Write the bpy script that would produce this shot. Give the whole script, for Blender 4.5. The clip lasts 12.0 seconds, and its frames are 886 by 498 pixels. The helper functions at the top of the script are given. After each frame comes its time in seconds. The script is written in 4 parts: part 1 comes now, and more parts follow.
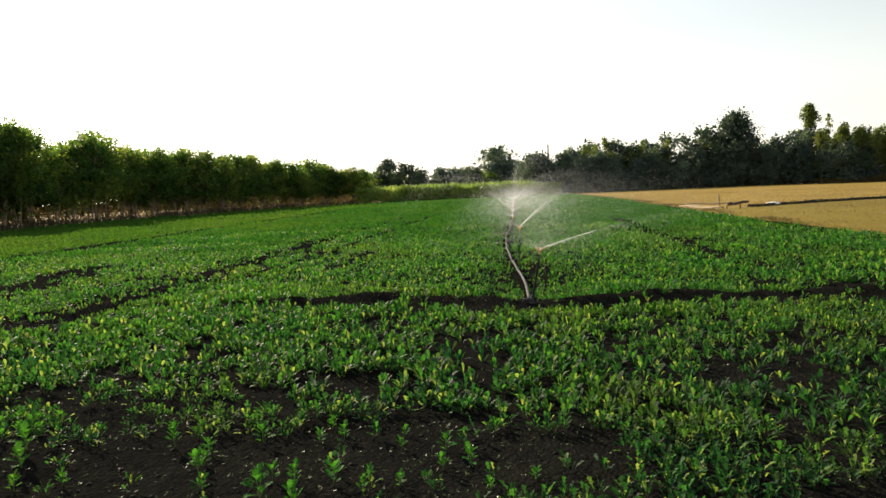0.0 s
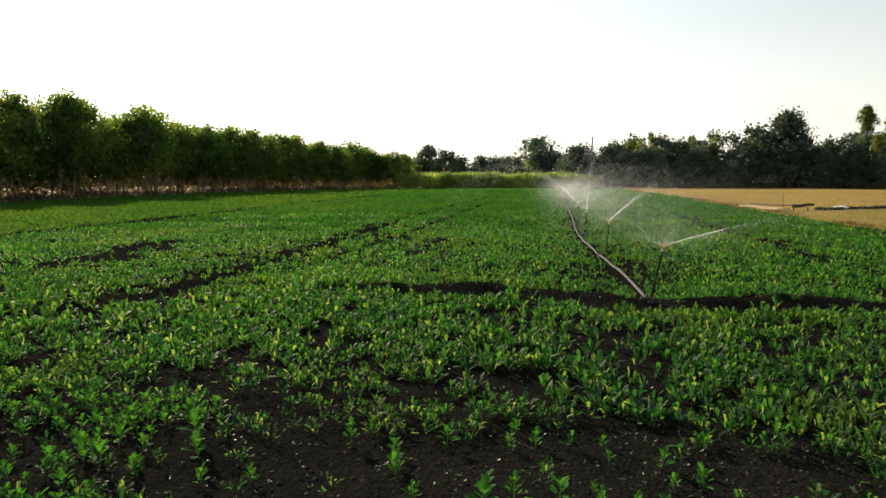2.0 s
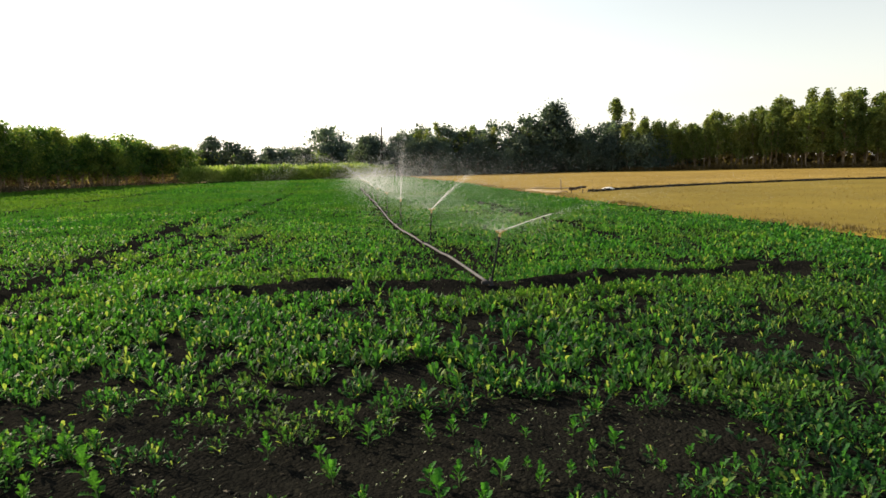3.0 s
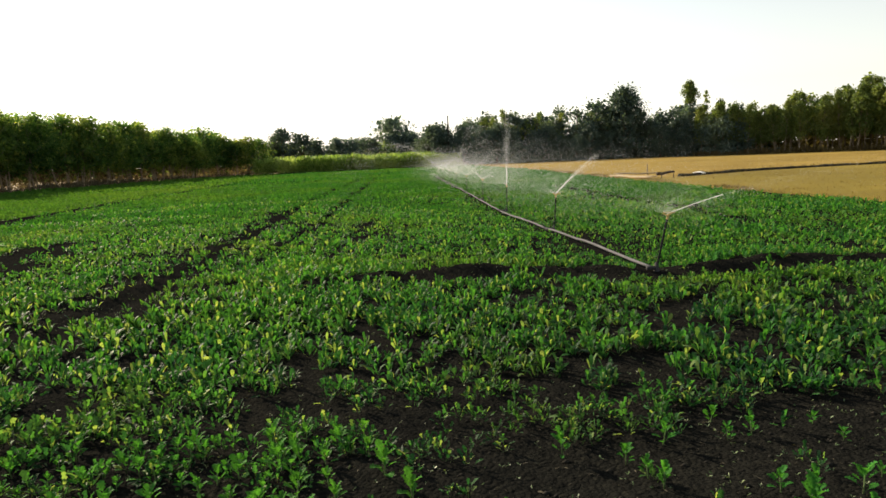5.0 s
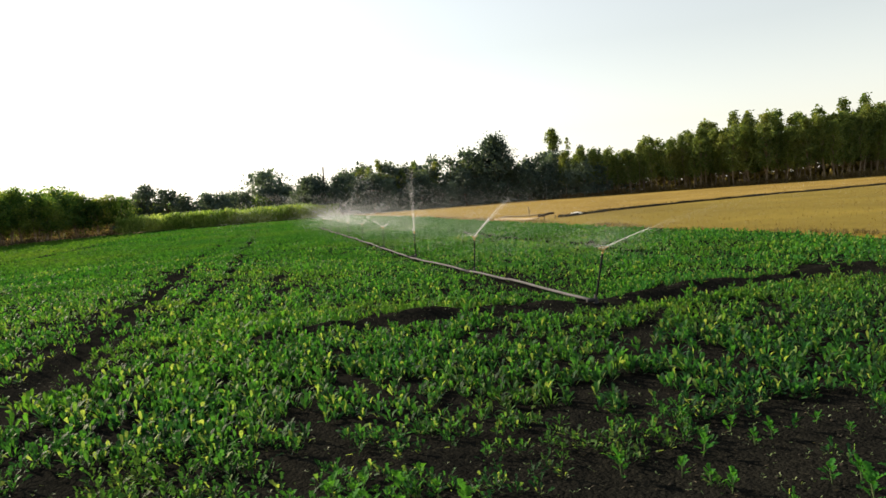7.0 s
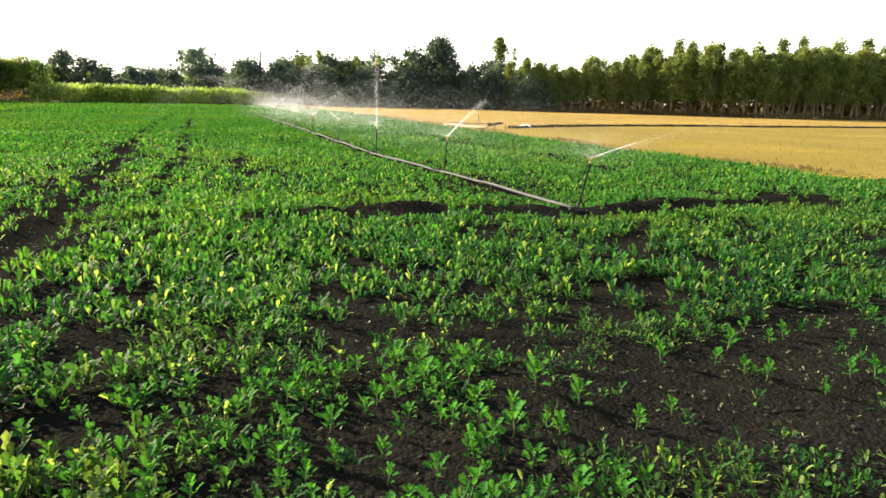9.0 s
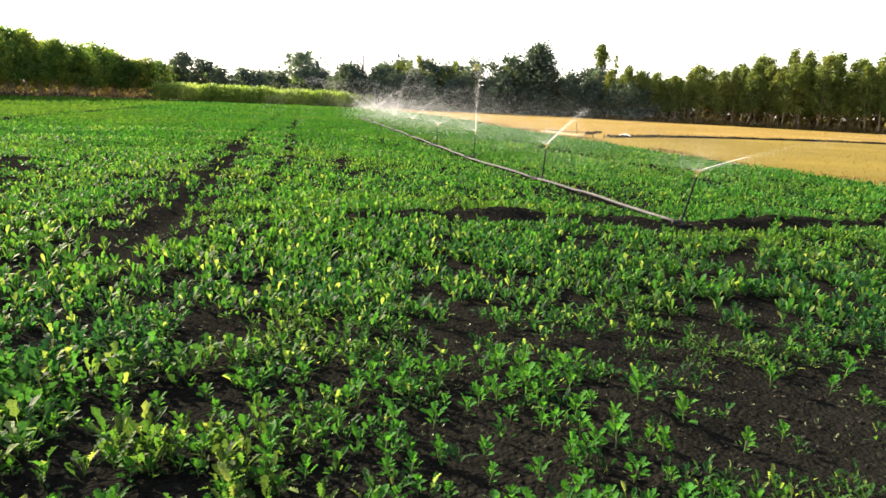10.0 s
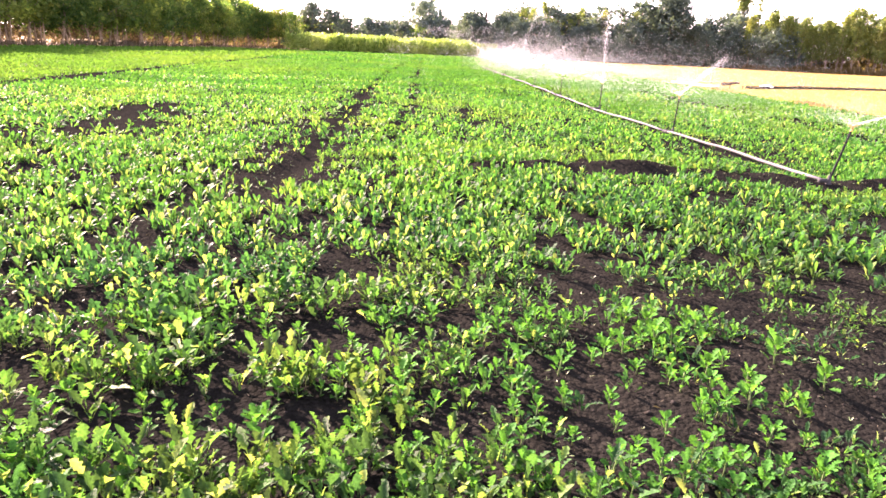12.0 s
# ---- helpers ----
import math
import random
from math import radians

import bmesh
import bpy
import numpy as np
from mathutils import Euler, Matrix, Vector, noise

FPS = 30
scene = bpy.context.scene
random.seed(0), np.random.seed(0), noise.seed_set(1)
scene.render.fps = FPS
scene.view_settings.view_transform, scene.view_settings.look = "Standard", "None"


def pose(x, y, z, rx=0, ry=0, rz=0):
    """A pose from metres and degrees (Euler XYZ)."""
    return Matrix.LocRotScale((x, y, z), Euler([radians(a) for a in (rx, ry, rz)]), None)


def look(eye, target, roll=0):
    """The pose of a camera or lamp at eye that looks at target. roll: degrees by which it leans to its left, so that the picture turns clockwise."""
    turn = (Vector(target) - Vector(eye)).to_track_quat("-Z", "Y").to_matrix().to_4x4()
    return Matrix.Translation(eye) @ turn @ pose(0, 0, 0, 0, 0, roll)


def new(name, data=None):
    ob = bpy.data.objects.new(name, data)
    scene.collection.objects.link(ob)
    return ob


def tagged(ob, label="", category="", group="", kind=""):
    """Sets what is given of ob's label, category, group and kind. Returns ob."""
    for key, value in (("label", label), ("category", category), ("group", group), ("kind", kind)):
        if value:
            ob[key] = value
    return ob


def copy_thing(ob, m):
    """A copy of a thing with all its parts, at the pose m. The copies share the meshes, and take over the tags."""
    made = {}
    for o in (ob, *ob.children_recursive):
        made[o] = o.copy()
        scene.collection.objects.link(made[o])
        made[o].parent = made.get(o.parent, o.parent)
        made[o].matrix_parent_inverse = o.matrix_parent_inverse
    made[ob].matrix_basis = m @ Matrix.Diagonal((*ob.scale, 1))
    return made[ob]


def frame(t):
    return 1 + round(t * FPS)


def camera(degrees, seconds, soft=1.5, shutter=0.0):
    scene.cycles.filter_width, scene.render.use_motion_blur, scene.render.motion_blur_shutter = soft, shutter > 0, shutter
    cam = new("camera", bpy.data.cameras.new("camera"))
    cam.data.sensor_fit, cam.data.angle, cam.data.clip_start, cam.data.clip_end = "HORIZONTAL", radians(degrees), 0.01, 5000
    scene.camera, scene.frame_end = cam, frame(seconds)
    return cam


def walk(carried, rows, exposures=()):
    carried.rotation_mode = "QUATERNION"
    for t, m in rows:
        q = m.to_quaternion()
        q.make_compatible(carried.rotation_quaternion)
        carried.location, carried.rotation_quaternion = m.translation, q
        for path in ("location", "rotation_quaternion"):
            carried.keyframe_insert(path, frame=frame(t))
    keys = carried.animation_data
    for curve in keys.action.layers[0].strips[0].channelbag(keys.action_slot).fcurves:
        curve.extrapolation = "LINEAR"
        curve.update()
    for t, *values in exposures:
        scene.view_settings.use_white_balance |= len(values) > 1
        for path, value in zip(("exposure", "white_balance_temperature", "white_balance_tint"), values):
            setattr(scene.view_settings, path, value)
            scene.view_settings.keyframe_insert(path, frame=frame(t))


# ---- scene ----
cam = camera(67.0, 12.0, 1.55)
PATH = [
    (0, (-0.581, -11.036, 1.983), (-0.737, -9.051, 1.803), -2.5),
    (0.5, (-0.803, -10.97, 1.972), (-0.931, -8.995, 1.684), -3.0),
    (1, (-1.244, -10.848, 2.007), (-1.282, -8.861, 1.781), -1.3),
    (1.5, (-1.601, -10.764, 1.983), (-1.686, -8.769, 1.864), 3.2),
    (2, (-1.952, -10.664, 1.984), (-2.198, -8.69, 1.77), 0.0),
    (2.5, (-2.433, -10.709, 2.016), (-2.198, -8.742, 1.741), -2.0),
    (2.7, (-2.585, -10.701, 2.042), (-2.236, -8.751, 1.771), -1.4),
    (4.3, (-3.849, -10.121, 1.98), (-3.455, -8.165, 1.846), -1.4),
    (4.5, (-4.0, -10.059, 1.973), (-3.639, -8.099, 1.808), 0.2),
    (5, (-4.334, -9.968, 1.953), (-4.14, -7.996, 1.677), -2.3),
    (5.5, (-4.683, -10.039, 1.958), (-4.253, -8.106, 1.681), -1.0),
    (6, (-4.968, -10.137, 1.99), (-4.666, -8.173, 1.762), 2.4),
    (6.5, (-5.257, -9.994, 1.959), (-4.959, -8.027, 1.752), -6.5),
    (6.7, (-5.339, -9.933, 1.963), (-4.808, -8.011, 1.807), -5.5),
    (8.3, (-6.336, -9.566, 1.861), (-5.767, -7.658, 1.674), -1.6),
    (8.5, (-6.381, -9.557, 1.841), (-5.928, -7.635, 1.522), -1.2),
    (9, (-6.462, -9.588, 1.831), (-5.713, -7.786, 1.395), 1.5),
    (9.5, (-6.578, -9.606, 1.842), (-5.913, -7.765, 1.431), 3.0),
    (10, (-6.607, -9.627, 1.842), (-6.108, -7.739, 1.412), 2.8),
    (10.5, (-6.671, -9.644, 1.834), (-6.427, -7.724, 1.332), 1.9),
    (11, (-6.711, -9.662, 1.823), (-6.636, -7.741, 1.272), 2.3),
    (11.5, (-6.698, -9.666, 1.82), (-6.574, -7.752, 1.257), 2.4),
    (12, (-6.704, -9.655, 1.814), (-6.541, -7.749, 1.231), 2.6),
]
walk(cam, [(t, look(eye, target, roll)) for t, eye, target, roll in PATH],
     [(0, 1.55, 6500, 10), (0.5, 2.15, 6500, 10), (1.0, 2.15, 6500, 10), (1.5, 1.42, 6500, 10), (2.0, 1.4, 6500, 10), (2.5, 1.7, 6500, 10), (4.5, 1.45, 6500, 11),
      (5.0, 1.65, 6500, 10), (5.5, 2.0, 6500, 9), (6.0, 1.7, 6500, 10), (6.5, 1.65, 6500, 10), (8.4, 1.5, 6500, 9), (9.0, 2.6, 6500, 11), (9.5, 2.9, 6500, 13),
      (10.0, 2.6, 6500, 14), (10.5, 2.65, 6500, 14), (11.0, 3.4, 6500, 30), (11.5, 3.6, 6500, 36), (12, 4.0, 6500, 49)])


# ---- world, sun and sky ----
SUN_EL, SUN_AZ = radians(25.0), radians(-40.0)          # azimuth clockwise from +y
world = bpy.data.worlds.new("sky")
scene.world = world
world.use_nodes = True
wn, wl = world.node_tree.nodes, world.node_tree.links
sky = wn.new("ShaderNodeTexSky")
sky.sky_type, sky.sun_disc = "NISHITA", False
sky.sun_elevation, sky.sun_rotation = SUN_EL, SUN_AZ
sky.dust_density, sky.ozone_density, sky.air_density = 0.7, 1.0, 1.6
haze = wn.new("ShaderNodeHueSaturation")
haze.inputs["Saturation"].default_value = 0.34
wl.new(sky.outputs[0], haze.inputs["Color"])
wl.new(haze.outputs[0], wn["Background"].inputs["Color"])
wn["Background"].inputs["Strength"].default_value = 0.062
sun_data = bpy.data.lights.new("sun", "SUN")
sun_data.energy, sun_data.angle, sun_data.color = 3.9, radians(0.6), (1.0, 0.84, 0.62)
sun = new("sun", sun_data)
to_sun = Vector((math.sin(SUN_AZ) * math.cos(SUN_EL), math.cos(SUN_AZ) * math.cos(SUN_EL), math.sin(SUN_EL)))
sun.matrix_world = look(to_sun * 300, (0, 0, 0))

rng = np.random.default_rng(7)


# ---- materials ----
def shader(name):
    m = bpy.data.materials.new(name)
    m.use_nodes = True
    nt = m.node_tree
    return m, nt, nt.nodes["Principled BSDF"]


def ramp(nt, fac, stops):
    r = nt.nodes.new("ShaderNodeValToRGB")
    while len(r.color_ramp.elements) < len(stops):
        r.color_ramp.elements.new(0.5)
    for e, (p, c) in zip(r.color_ramp.elements, stops):
        e.position, e.color = p, (*c, 1)
    nt.links.new(fac, r.inputs[0])
    return r.outputs[0]


def noise_tex(nt, scale, detail=4.0, rough=0.55, stretch=None, world_space=False):
    co = nt.nodes.new("ShaderNodeNewGeometry").outputs["Position"] if world_space else nt.nodes.new("ShaderNodeTexCoord").outputs["Object"]
    if stretch:
        mp = nt.nodes.new("ShaderNodeMapping")
        mp.inputs["Scale"].default_value = stretch
        nt.links.new(co, mp.inputs[0])
        co = mp.outputs[0]
    n = nt.nodes.new("ShaderNodeTexNoise")
    n.inputs["Scale"].default_value, n.inputs["Detail"].default_value, n.inputs["Roughness"].default_value = scale, detail, rough
    nt.links.new(co, n.inputs["Vector"])
    return n.outputs["Fac"]


def mix_col(nt, fac, a, b, mode="MIX"):
    x = nt.nodes.new("ShaderNodeMix")
    x.data_type, x.blend_type = "RGBA", mode
    for sock, v in ((x.inputs["Factor"], fac), (x.inputs[6], a), (x.inputs[7], b)):
        if hasattr(v, "is_output"):
            nt.links.new(v, sock)
        elif isinstance(v, tuple):
            sock.default_value = (*v, 1)
        else:
            sock.default_value = v
    return x.outputs[2]


def bump(nt, bsdf, height, strength, dist):
    b = nt.nodes.new("ShaderNodeBump")
    b.inputs["Strength"].default_value, b.inputs["Distance"].default_value = strength, dist
    nt.links.new(height, b.inputs["Height"])
    nt.links.new(b.outputs[0], bsdf.inputs["Normal"])


def grained(name, dark, light, scale, rough=0.9, strength=0.5, dist=0.02, big=0.4, metal=0.0, stretch=None):
    """Two scales of variation between a dark and a light tone, with relief."""
    m, nt, b = shader(name)
    fine = noise_tex(nt, scale, 6, 0.65, stretch)
    broad = noise_tex(nt, big, 3)
    mean = tuple((p + q) / 2 for p, q in zip(dark, light))
    c = mix_col(nt, 0.5, ramp(nt, fine, [(0.3, dark), (0.7, light)]), ramp(nt, broad, [(0.35, dark), (0.55, mean), (0.7, light)]))
    nt.links.new(c, b.inputs["Base Color"])
    b.inputs["Roughness"].default_value, b.inputs["Metallic"].default_value = rough, metal
    b.inputs["Specular IOR Level"].default_value = 0.06 if rough > 0.75 else 0.5
    bump(nt, b, fine, strength, dist)
    return m


def crumbly(name, dark, light, scale, rough, strength, dist, big):
    """Tilled earth: crumbs and lumps of several sizes, dry and damp patches."""
    m = grained(name, dark, light, scale, rough, strength, dist, big)
    nt = m.node_tree
    b = nt.nodes["Principled BSDF"]
    v = nt.nodes.new("ShaderNodeTexVoronoi")
    v.inputs["Scale"].default_value = 34.0
    nt.links.new(nt.nodes.new("ShaderNodeTexCoord").outputs["Object"], v.inputs["Vector"])
    old = b.inputs["Normal"].links[0].from_node
    b2 = nt.nodes.new("ShaderNodeBump")
    b2.invert = True
    b2.inputs["Strength"].default_value, b2.inputs["Distance"].default_value = 0.6, 0.02
    nt.links.new(v.outputs["Distance"], b2.inputs["Height"])
    nt.links.new(old.outputs[0], b2.inputs["Normal"])
    nt.links.new(b2.outputs[0], b.inputs["Normal"])
    b.inputs["Specular IOR Level"].default_value = 0.0
    base = b.inputs["Base Color"].links[0].from_socket
    crumb = ramp(nt, v.outputs["Color"], [(0.0, (0.55, 0.55, 0.55)), (0.8, (1.0, 1.0, 0.95)), (1.0, (1.6, 1.55, 1.3))])
    nt.links.new(mix_col(nt, 1.0, base, crumb, "MULTIPLY"), b.inputs["Base Color"])
    return m


def foliage(name, deep, fresh, yellow, translucent=0.4, patch=0.35, rough=0.5, spec=0.12, pale=None, cool=None, lit=(1.36, 1.36, 0.68), blend=0.34, bright=0.89, crinkle=0.0, shade=0.28):
    """Leaves: tone by leaf, by plant and by patch, partly lit through."""
    m, nt, b = shader(name)
    isl = nt.nodes.new("ShaderNodeNewGeometry").outputs["Random Per Island"]
    obj = nt.nodes.new("ShaderNodeObjectInfo").outputs["Random"]
    leaf = ramp(nt, isl, [(0.0, deep), (shade, deep), (shade + 0.24, fresh), (bright, fresh), (1.0, yellow)])
    area = ramp(nt, noise_tex(nt, patch, 3, 0.6, world_space=True), [(0.35, cool or deep), (0.5, fresh), (0.65, pale or yellow)])
    c = mix_col(nt, blend, leaf, area)
    tone = nt.nodes.new("ShaderNodeMapRange")
    tone.inputs[3].default_value, tone.inputs[4].default_value = 0.8, 1.2
    nt.links.new(obj, tone.inputs[0])
    hsv = nt.nodes.new("ShaderNodeHueSaturation")
    nt.links.new(tone.outputs[0], hsv.inputs["Value"])
    nt.links.new(c, hsv.inputs["Color"])
    nt.links.new(hsv.outputs[0], b.inputs["Base Color"])
    b.inputs["Roughness"].default_value, b.inputs["Specular IOR Level"].default_value = rough, spec
    t = nt.nodes.new("ShaderNodeBsdfTranslucent")
    leaf_col = hsv.outputs[0]
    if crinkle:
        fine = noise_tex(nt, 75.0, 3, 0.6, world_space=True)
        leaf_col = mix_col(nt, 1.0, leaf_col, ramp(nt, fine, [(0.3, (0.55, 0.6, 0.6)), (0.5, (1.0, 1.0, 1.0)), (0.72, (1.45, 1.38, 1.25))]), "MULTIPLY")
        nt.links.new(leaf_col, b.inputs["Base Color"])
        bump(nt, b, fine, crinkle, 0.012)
    through_col = mix_col(nt, 1.0, leaf_col, lit, "MULTIPLY")
    nt.links.new(through_col, t.inputs["Color"])
    mx = nt.nodes.new("ShaderNodeMixShader")
    mx.inputs[0].default_value = translucent
    nt.links.new(b.outputs[0], mx.inputs[1])
    nt.links.new(t.outputs[0], mx.inputs[2])
    nt.links.new(mx.outputs[0], nt.nodes["Material Output"].inputs["Surface"])
    return m


def plain(name, col, rough=0.5, metal=0.0, scale=30.0, vary=0.25):
    return grained(name, tuple(c * (1 - vary) for c in col), tuple(c * (1 + vary) for c in col), scale, rough, 0.15, 0.002, 2.0, metal)


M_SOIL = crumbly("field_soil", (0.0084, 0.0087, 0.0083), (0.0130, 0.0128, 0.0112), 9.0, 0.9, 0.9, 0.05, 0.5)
M_CLOD = grained("soil_clod", (0.009, 0.0088, 0.0082), (0.028, 0.025, 0.020), 25.0, 0.9, 0.6, 0.01, 3.0)
M_STUB = grained("stubble_ground", (0.130, 0.087, 0.019), (0.28, 0.198, 0.048), 5.0, 0.95, 0.8, 0.05, 0.12)
M_STUB_NEAR = grained("weedy_stubble_ground", (0.094, 0.072, 0.012), (0.20, 0.152, 0.026), 5.0, 0.95, 0.8, 0.05, 0.12)
M_VERGE = grained("dry_verge", (0.130, 0.091, 0.052), (0.273, 0.202, 0.124), 3.0, 0.95, 0.7, 0.05, 0.2)
M_STRAW = foliage("dry_straw", (0.130, 0.091, 0.029), (0.227, 0.163, 0.055), (0.293, 0.221, 0.098), 0.3, 0.15, 0.7, 0.15)
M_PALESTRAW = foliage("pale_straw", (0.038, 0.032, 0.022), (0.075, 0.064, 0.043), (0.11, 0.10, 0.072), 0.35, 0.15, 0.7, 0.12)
M_WEED = foliage("dry_weed", (0.063, 0.048, 0.020), (0.133, 0.098, 0.041), (0.189, 0.154, 0.066), 0.3, 0.3, 0.7, 0.15)
# Large deep share paints in shaded leaves, the pale share sunlit tips.
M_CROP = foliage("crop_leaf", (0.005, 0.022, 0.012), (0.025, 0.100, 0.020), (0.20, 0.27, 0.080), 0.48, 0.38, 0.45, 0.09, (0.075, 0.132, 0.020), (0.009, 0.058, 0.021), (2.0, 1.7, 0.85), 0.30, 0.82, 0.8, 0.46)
# Lit copy of the crop leaf: sunlit brightness is put into its tones.
M_CROP_LIT = foliage("lit_crop_leaf", (0.009, 0.042, 0.014), (0.035, 0.138, 0.021), (0.17, 0.23, 0.075), 0.42, 0.3, 0.5, 0.03, (0.082, 0.158, 0.023), (0.014, 0.088, 0.019), (1.9, 1.6, 0.75), 0.33, 0.80, 0.5, 0.32)
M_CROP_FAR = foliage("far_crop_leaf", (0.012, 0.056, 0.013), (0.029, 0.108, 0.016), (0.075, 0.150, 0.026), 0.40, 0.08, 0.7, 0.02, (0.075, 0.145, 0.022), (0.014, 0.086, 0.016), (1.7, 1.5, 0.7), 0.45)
# Brightened leaf copy: light put into the tone where the hedge shades.
M_CROP_BED = foliage("brightened_bed_leaf", (0.030, 0.092, 0.016), (0.048, 0.116, 0.018), (0.078, 0.138, 0.026), 0.40, 0.08, 0.7, 0.02, (0.082, 0.138, 0.023), (0.034, 0.100, 0.017), (1.6, 1.5, 0.7), 0.45)
M_STEM = foliage("crop_stem", (0.060, 0.108, 0.036), (0.096, 0.144, 0.054), (0.150, 0.180, 0.072), 0.2, 0.5, 0.5, 0.3)
M_CANE = foliage("cane_leaf", (0.070, 0.130, 0.035), (0.185, 0.275, 0.066), (0.42, 0.46, 0.18), 0.4, 0.2, 0.5, 0.05)
# Yellow tone raised to paint the backlit glow of the crowns.
M_HEDGE = foliage("hedge_leaf", (0.030, 0.070, 0.026), (0.082, 0.150, 0.036), (0.34, 0.36, 0.08), 0.65, 0.25)
M_DRYBRUSH = foliage("dry_brush", (0.105, 0.080, 0.052), (0.19, 0.146, 0.096), (0.27, 0.215, 0.145), 0.45, 0.2, 0.7, 0.05)
M_SCRUB = foliage("tan_scrub", (0.078, 0.064, 0.028), (0.175, 0.138, 0.056), (0.28, 0.23, 0.10), 0.45, 0.2, 0.7, 0.1)
M_EUC = foliage("eucalyptus_leaf", (0.055, 0.092, 0.030), (0.125, 0.165, 0.044), (0.24, 0.235, 0.065), 0.45, 0.2)
# Bluish lift in these greens paints in the haze of distance.
M_WOOD_HAZED = foliage("hazed_woodland_leaf", (0.036, 0.060, 0.062), (0.074, 0.108, 0.092), (0.12, 0.15, 0.09), 0.35, 0.15)
M_BARK = grained("brown_bark", (0.07, 0.05, 0.035), (0.19, 0.14, 0.10), 6.0, 0.9, 0.7, 0.02, 0.8, stretch=(1, 1, 0.25))
M_PALE = grained("pale_bark", (0.14, 0.105, 0.068), (0.30, 0.24, 0.165), 5.0, 0.8, 0.4, 0.01, 0.7, stretch=(1, 1, 0.3))
M_PIPE = plain("grey_white_pipe", (0.088, 0.087, 0.092), 0.8, 0.0, 12.0, 0.3)
M_COUPLER = plain("weathered_coupler", (0.040, 0.040, 0.042), 0.8, 0.2)
M_RISER = plain("dark_galvanised_riser", (0.014, 0.015, 0.015), 0.8, 0.0)
M_BRASS = plain("dull_brass", (0.35, 0.25, 0.10), 0.4, 0.8)
M_SACK = plain("white_plastic", (0.78, 0.78, 0.76), 0.5)
M_TIMBER = grained("bleached_timber", (0.19, 0.145, 0.09), (0.36, 0.29, 0.20), 8.0, 0.85, 0.5, 0.01, 1.0, stretch=(1, 0.15, 1))
M_DARKWOOD = grained("charred_wood", (0.02, 0.015, 0.012), (0.07, 0.05, 0.04), 9.0, 0.9, 0.5, 0.01, 1.0)
M_WATER, nt_w, b_w = shader("water_drops")
b_w.inputs["Base Color"].default_value = (0.93, 0.95, 0.97, 1)
b_w.inputs["Roughness"].default_value = 0.15
t_w = nt_w.nodes.new("ShaderNodeBsdfTranslucent")
t_w.inputs["Color"].default_value = (0.93, 0.95, 0.97, 1)
g_w = nt_w.nodes.new("ShaderNodeBsdfTransparent")
x_w, y_w = nt_w.nodes.new("ShaderNodeMixShader"), nt_w.nodes.new("ShaderNodeMixShader")
x_w.inputs[0].default_value, y_w.inputs[0].default_value = 0.5, 0.52
nt_w.links.new(b_w.outputs[0], x_w.inputs[1])
nt_w.links.new(t_w.outputs[0], x_w.inputs[2])
nt_w.links.new(x_w.outputs[0], y_w.inputs[1])
nt_w.links.new(g_w.outputs[0], y_w.inputs[2])
nt_w.links.new(y_w.outputs[0], nt_w.nodes["Material Output"].inputs["Surface"])


# ---- small tools ----
def mesh_from(name, verts, tris, mats, mat_index=None, smooth=False):
    """A mesh from arrays of corners and triangles."""
    verts, tris = np.asarray(verts, np.float32), np.asarray(tris, np.int32)
    me = bpy.data.meshes.new(name)
    me.vertices.add(len(verts))
    me.vertices.foreach_set("co", verts.ravel())
    me.loops.add(tris.size)
    me.loops.foreach_set("vertex_index", tris.ravel())
    me.polygons.add(len(tris))
    me.polygons.foreach_set("loop_start", np.arange(len(tris), dtype=np.int32) * tris.shape[1])
    for m in (mats if isinstance(mats, (list, tuple)) else [mats]):
        me.materials.append(m)
    if mat_index is not None:
        me.polygons.foreach_set("material_index", np.asarray(mat_index, np.int32))
    if smooth:
        me.polygons.foreach_set("use_smooth", np.ones(len(tris), bool))
    me.update(calc_edges=True)
    me.validate()
    return me


def part(name, me, parent, label=""):
    ob = new(name, me)
    ob.parent = parent
    return tagged(ob, label)


def part_bm(name, bm, material, parent, label="", smooth=True):
    me = bpy.data.meshes.new(name)
    bm.normal_update()
    bm.to_mesh(me)
    bm.free()
    me.materials.append(material)
    if smooth:
        for p in me.polygons:
            p.use_smooth = True
    if parent is None:
        return new(name, me)
    return part(name, me, parent, label)


def tube_arrays(points, radii, sides=7, caps=True):
    """Corners and triangles of a tube along points."""
    pts, radii = np.asarray(points, float), np.broadcast_to(np.asarray(radii, float), (len(points),))
    tan = np.gradient(pts, axis=0)
    tan /= np.linalg.norm(tan, axis=1)[:, None] + 1e-9
    ref = np.array([0.0, 0.0, 1.0]) if abs(tan[0][2]) < 0.8 else np.array([1.0, 0.0, 0.0])
    u = np.cross(tan, ref)
    u /= np.linalg.norm(u, axis=1)[:, None] + 1e-9
    w = np.cross(tan, u)
    a = np.arange(sides) / sides * 2 * np.pi
    v = pts[:, None] + radii[:, None, None] * (np.cos(a)[None, :, None] * u[:, None] + np.sin(a)[None, :, None] * w[:, None])
    v = v.reshape(-1, 3)
    f = []
    for i in range(len(pts) - 1):
        for j in range(sides):
            p, q = i * sides + j, i * sides + (j + 1) % sides
            f += [(p, q, q + sides), (p, q + sides, p + sides)]
    if caps:
        n = len(v)
        v = np.vstack([v, pts[:1], pts[-1:]])
        last = (len(pts) - 1) * sides
        for j in range(sides):
            f += [(n, (j + 1) % sides, j), (n + 1, last + j, last + (j + 1) % sides)]
    return v, np.array(f, int)


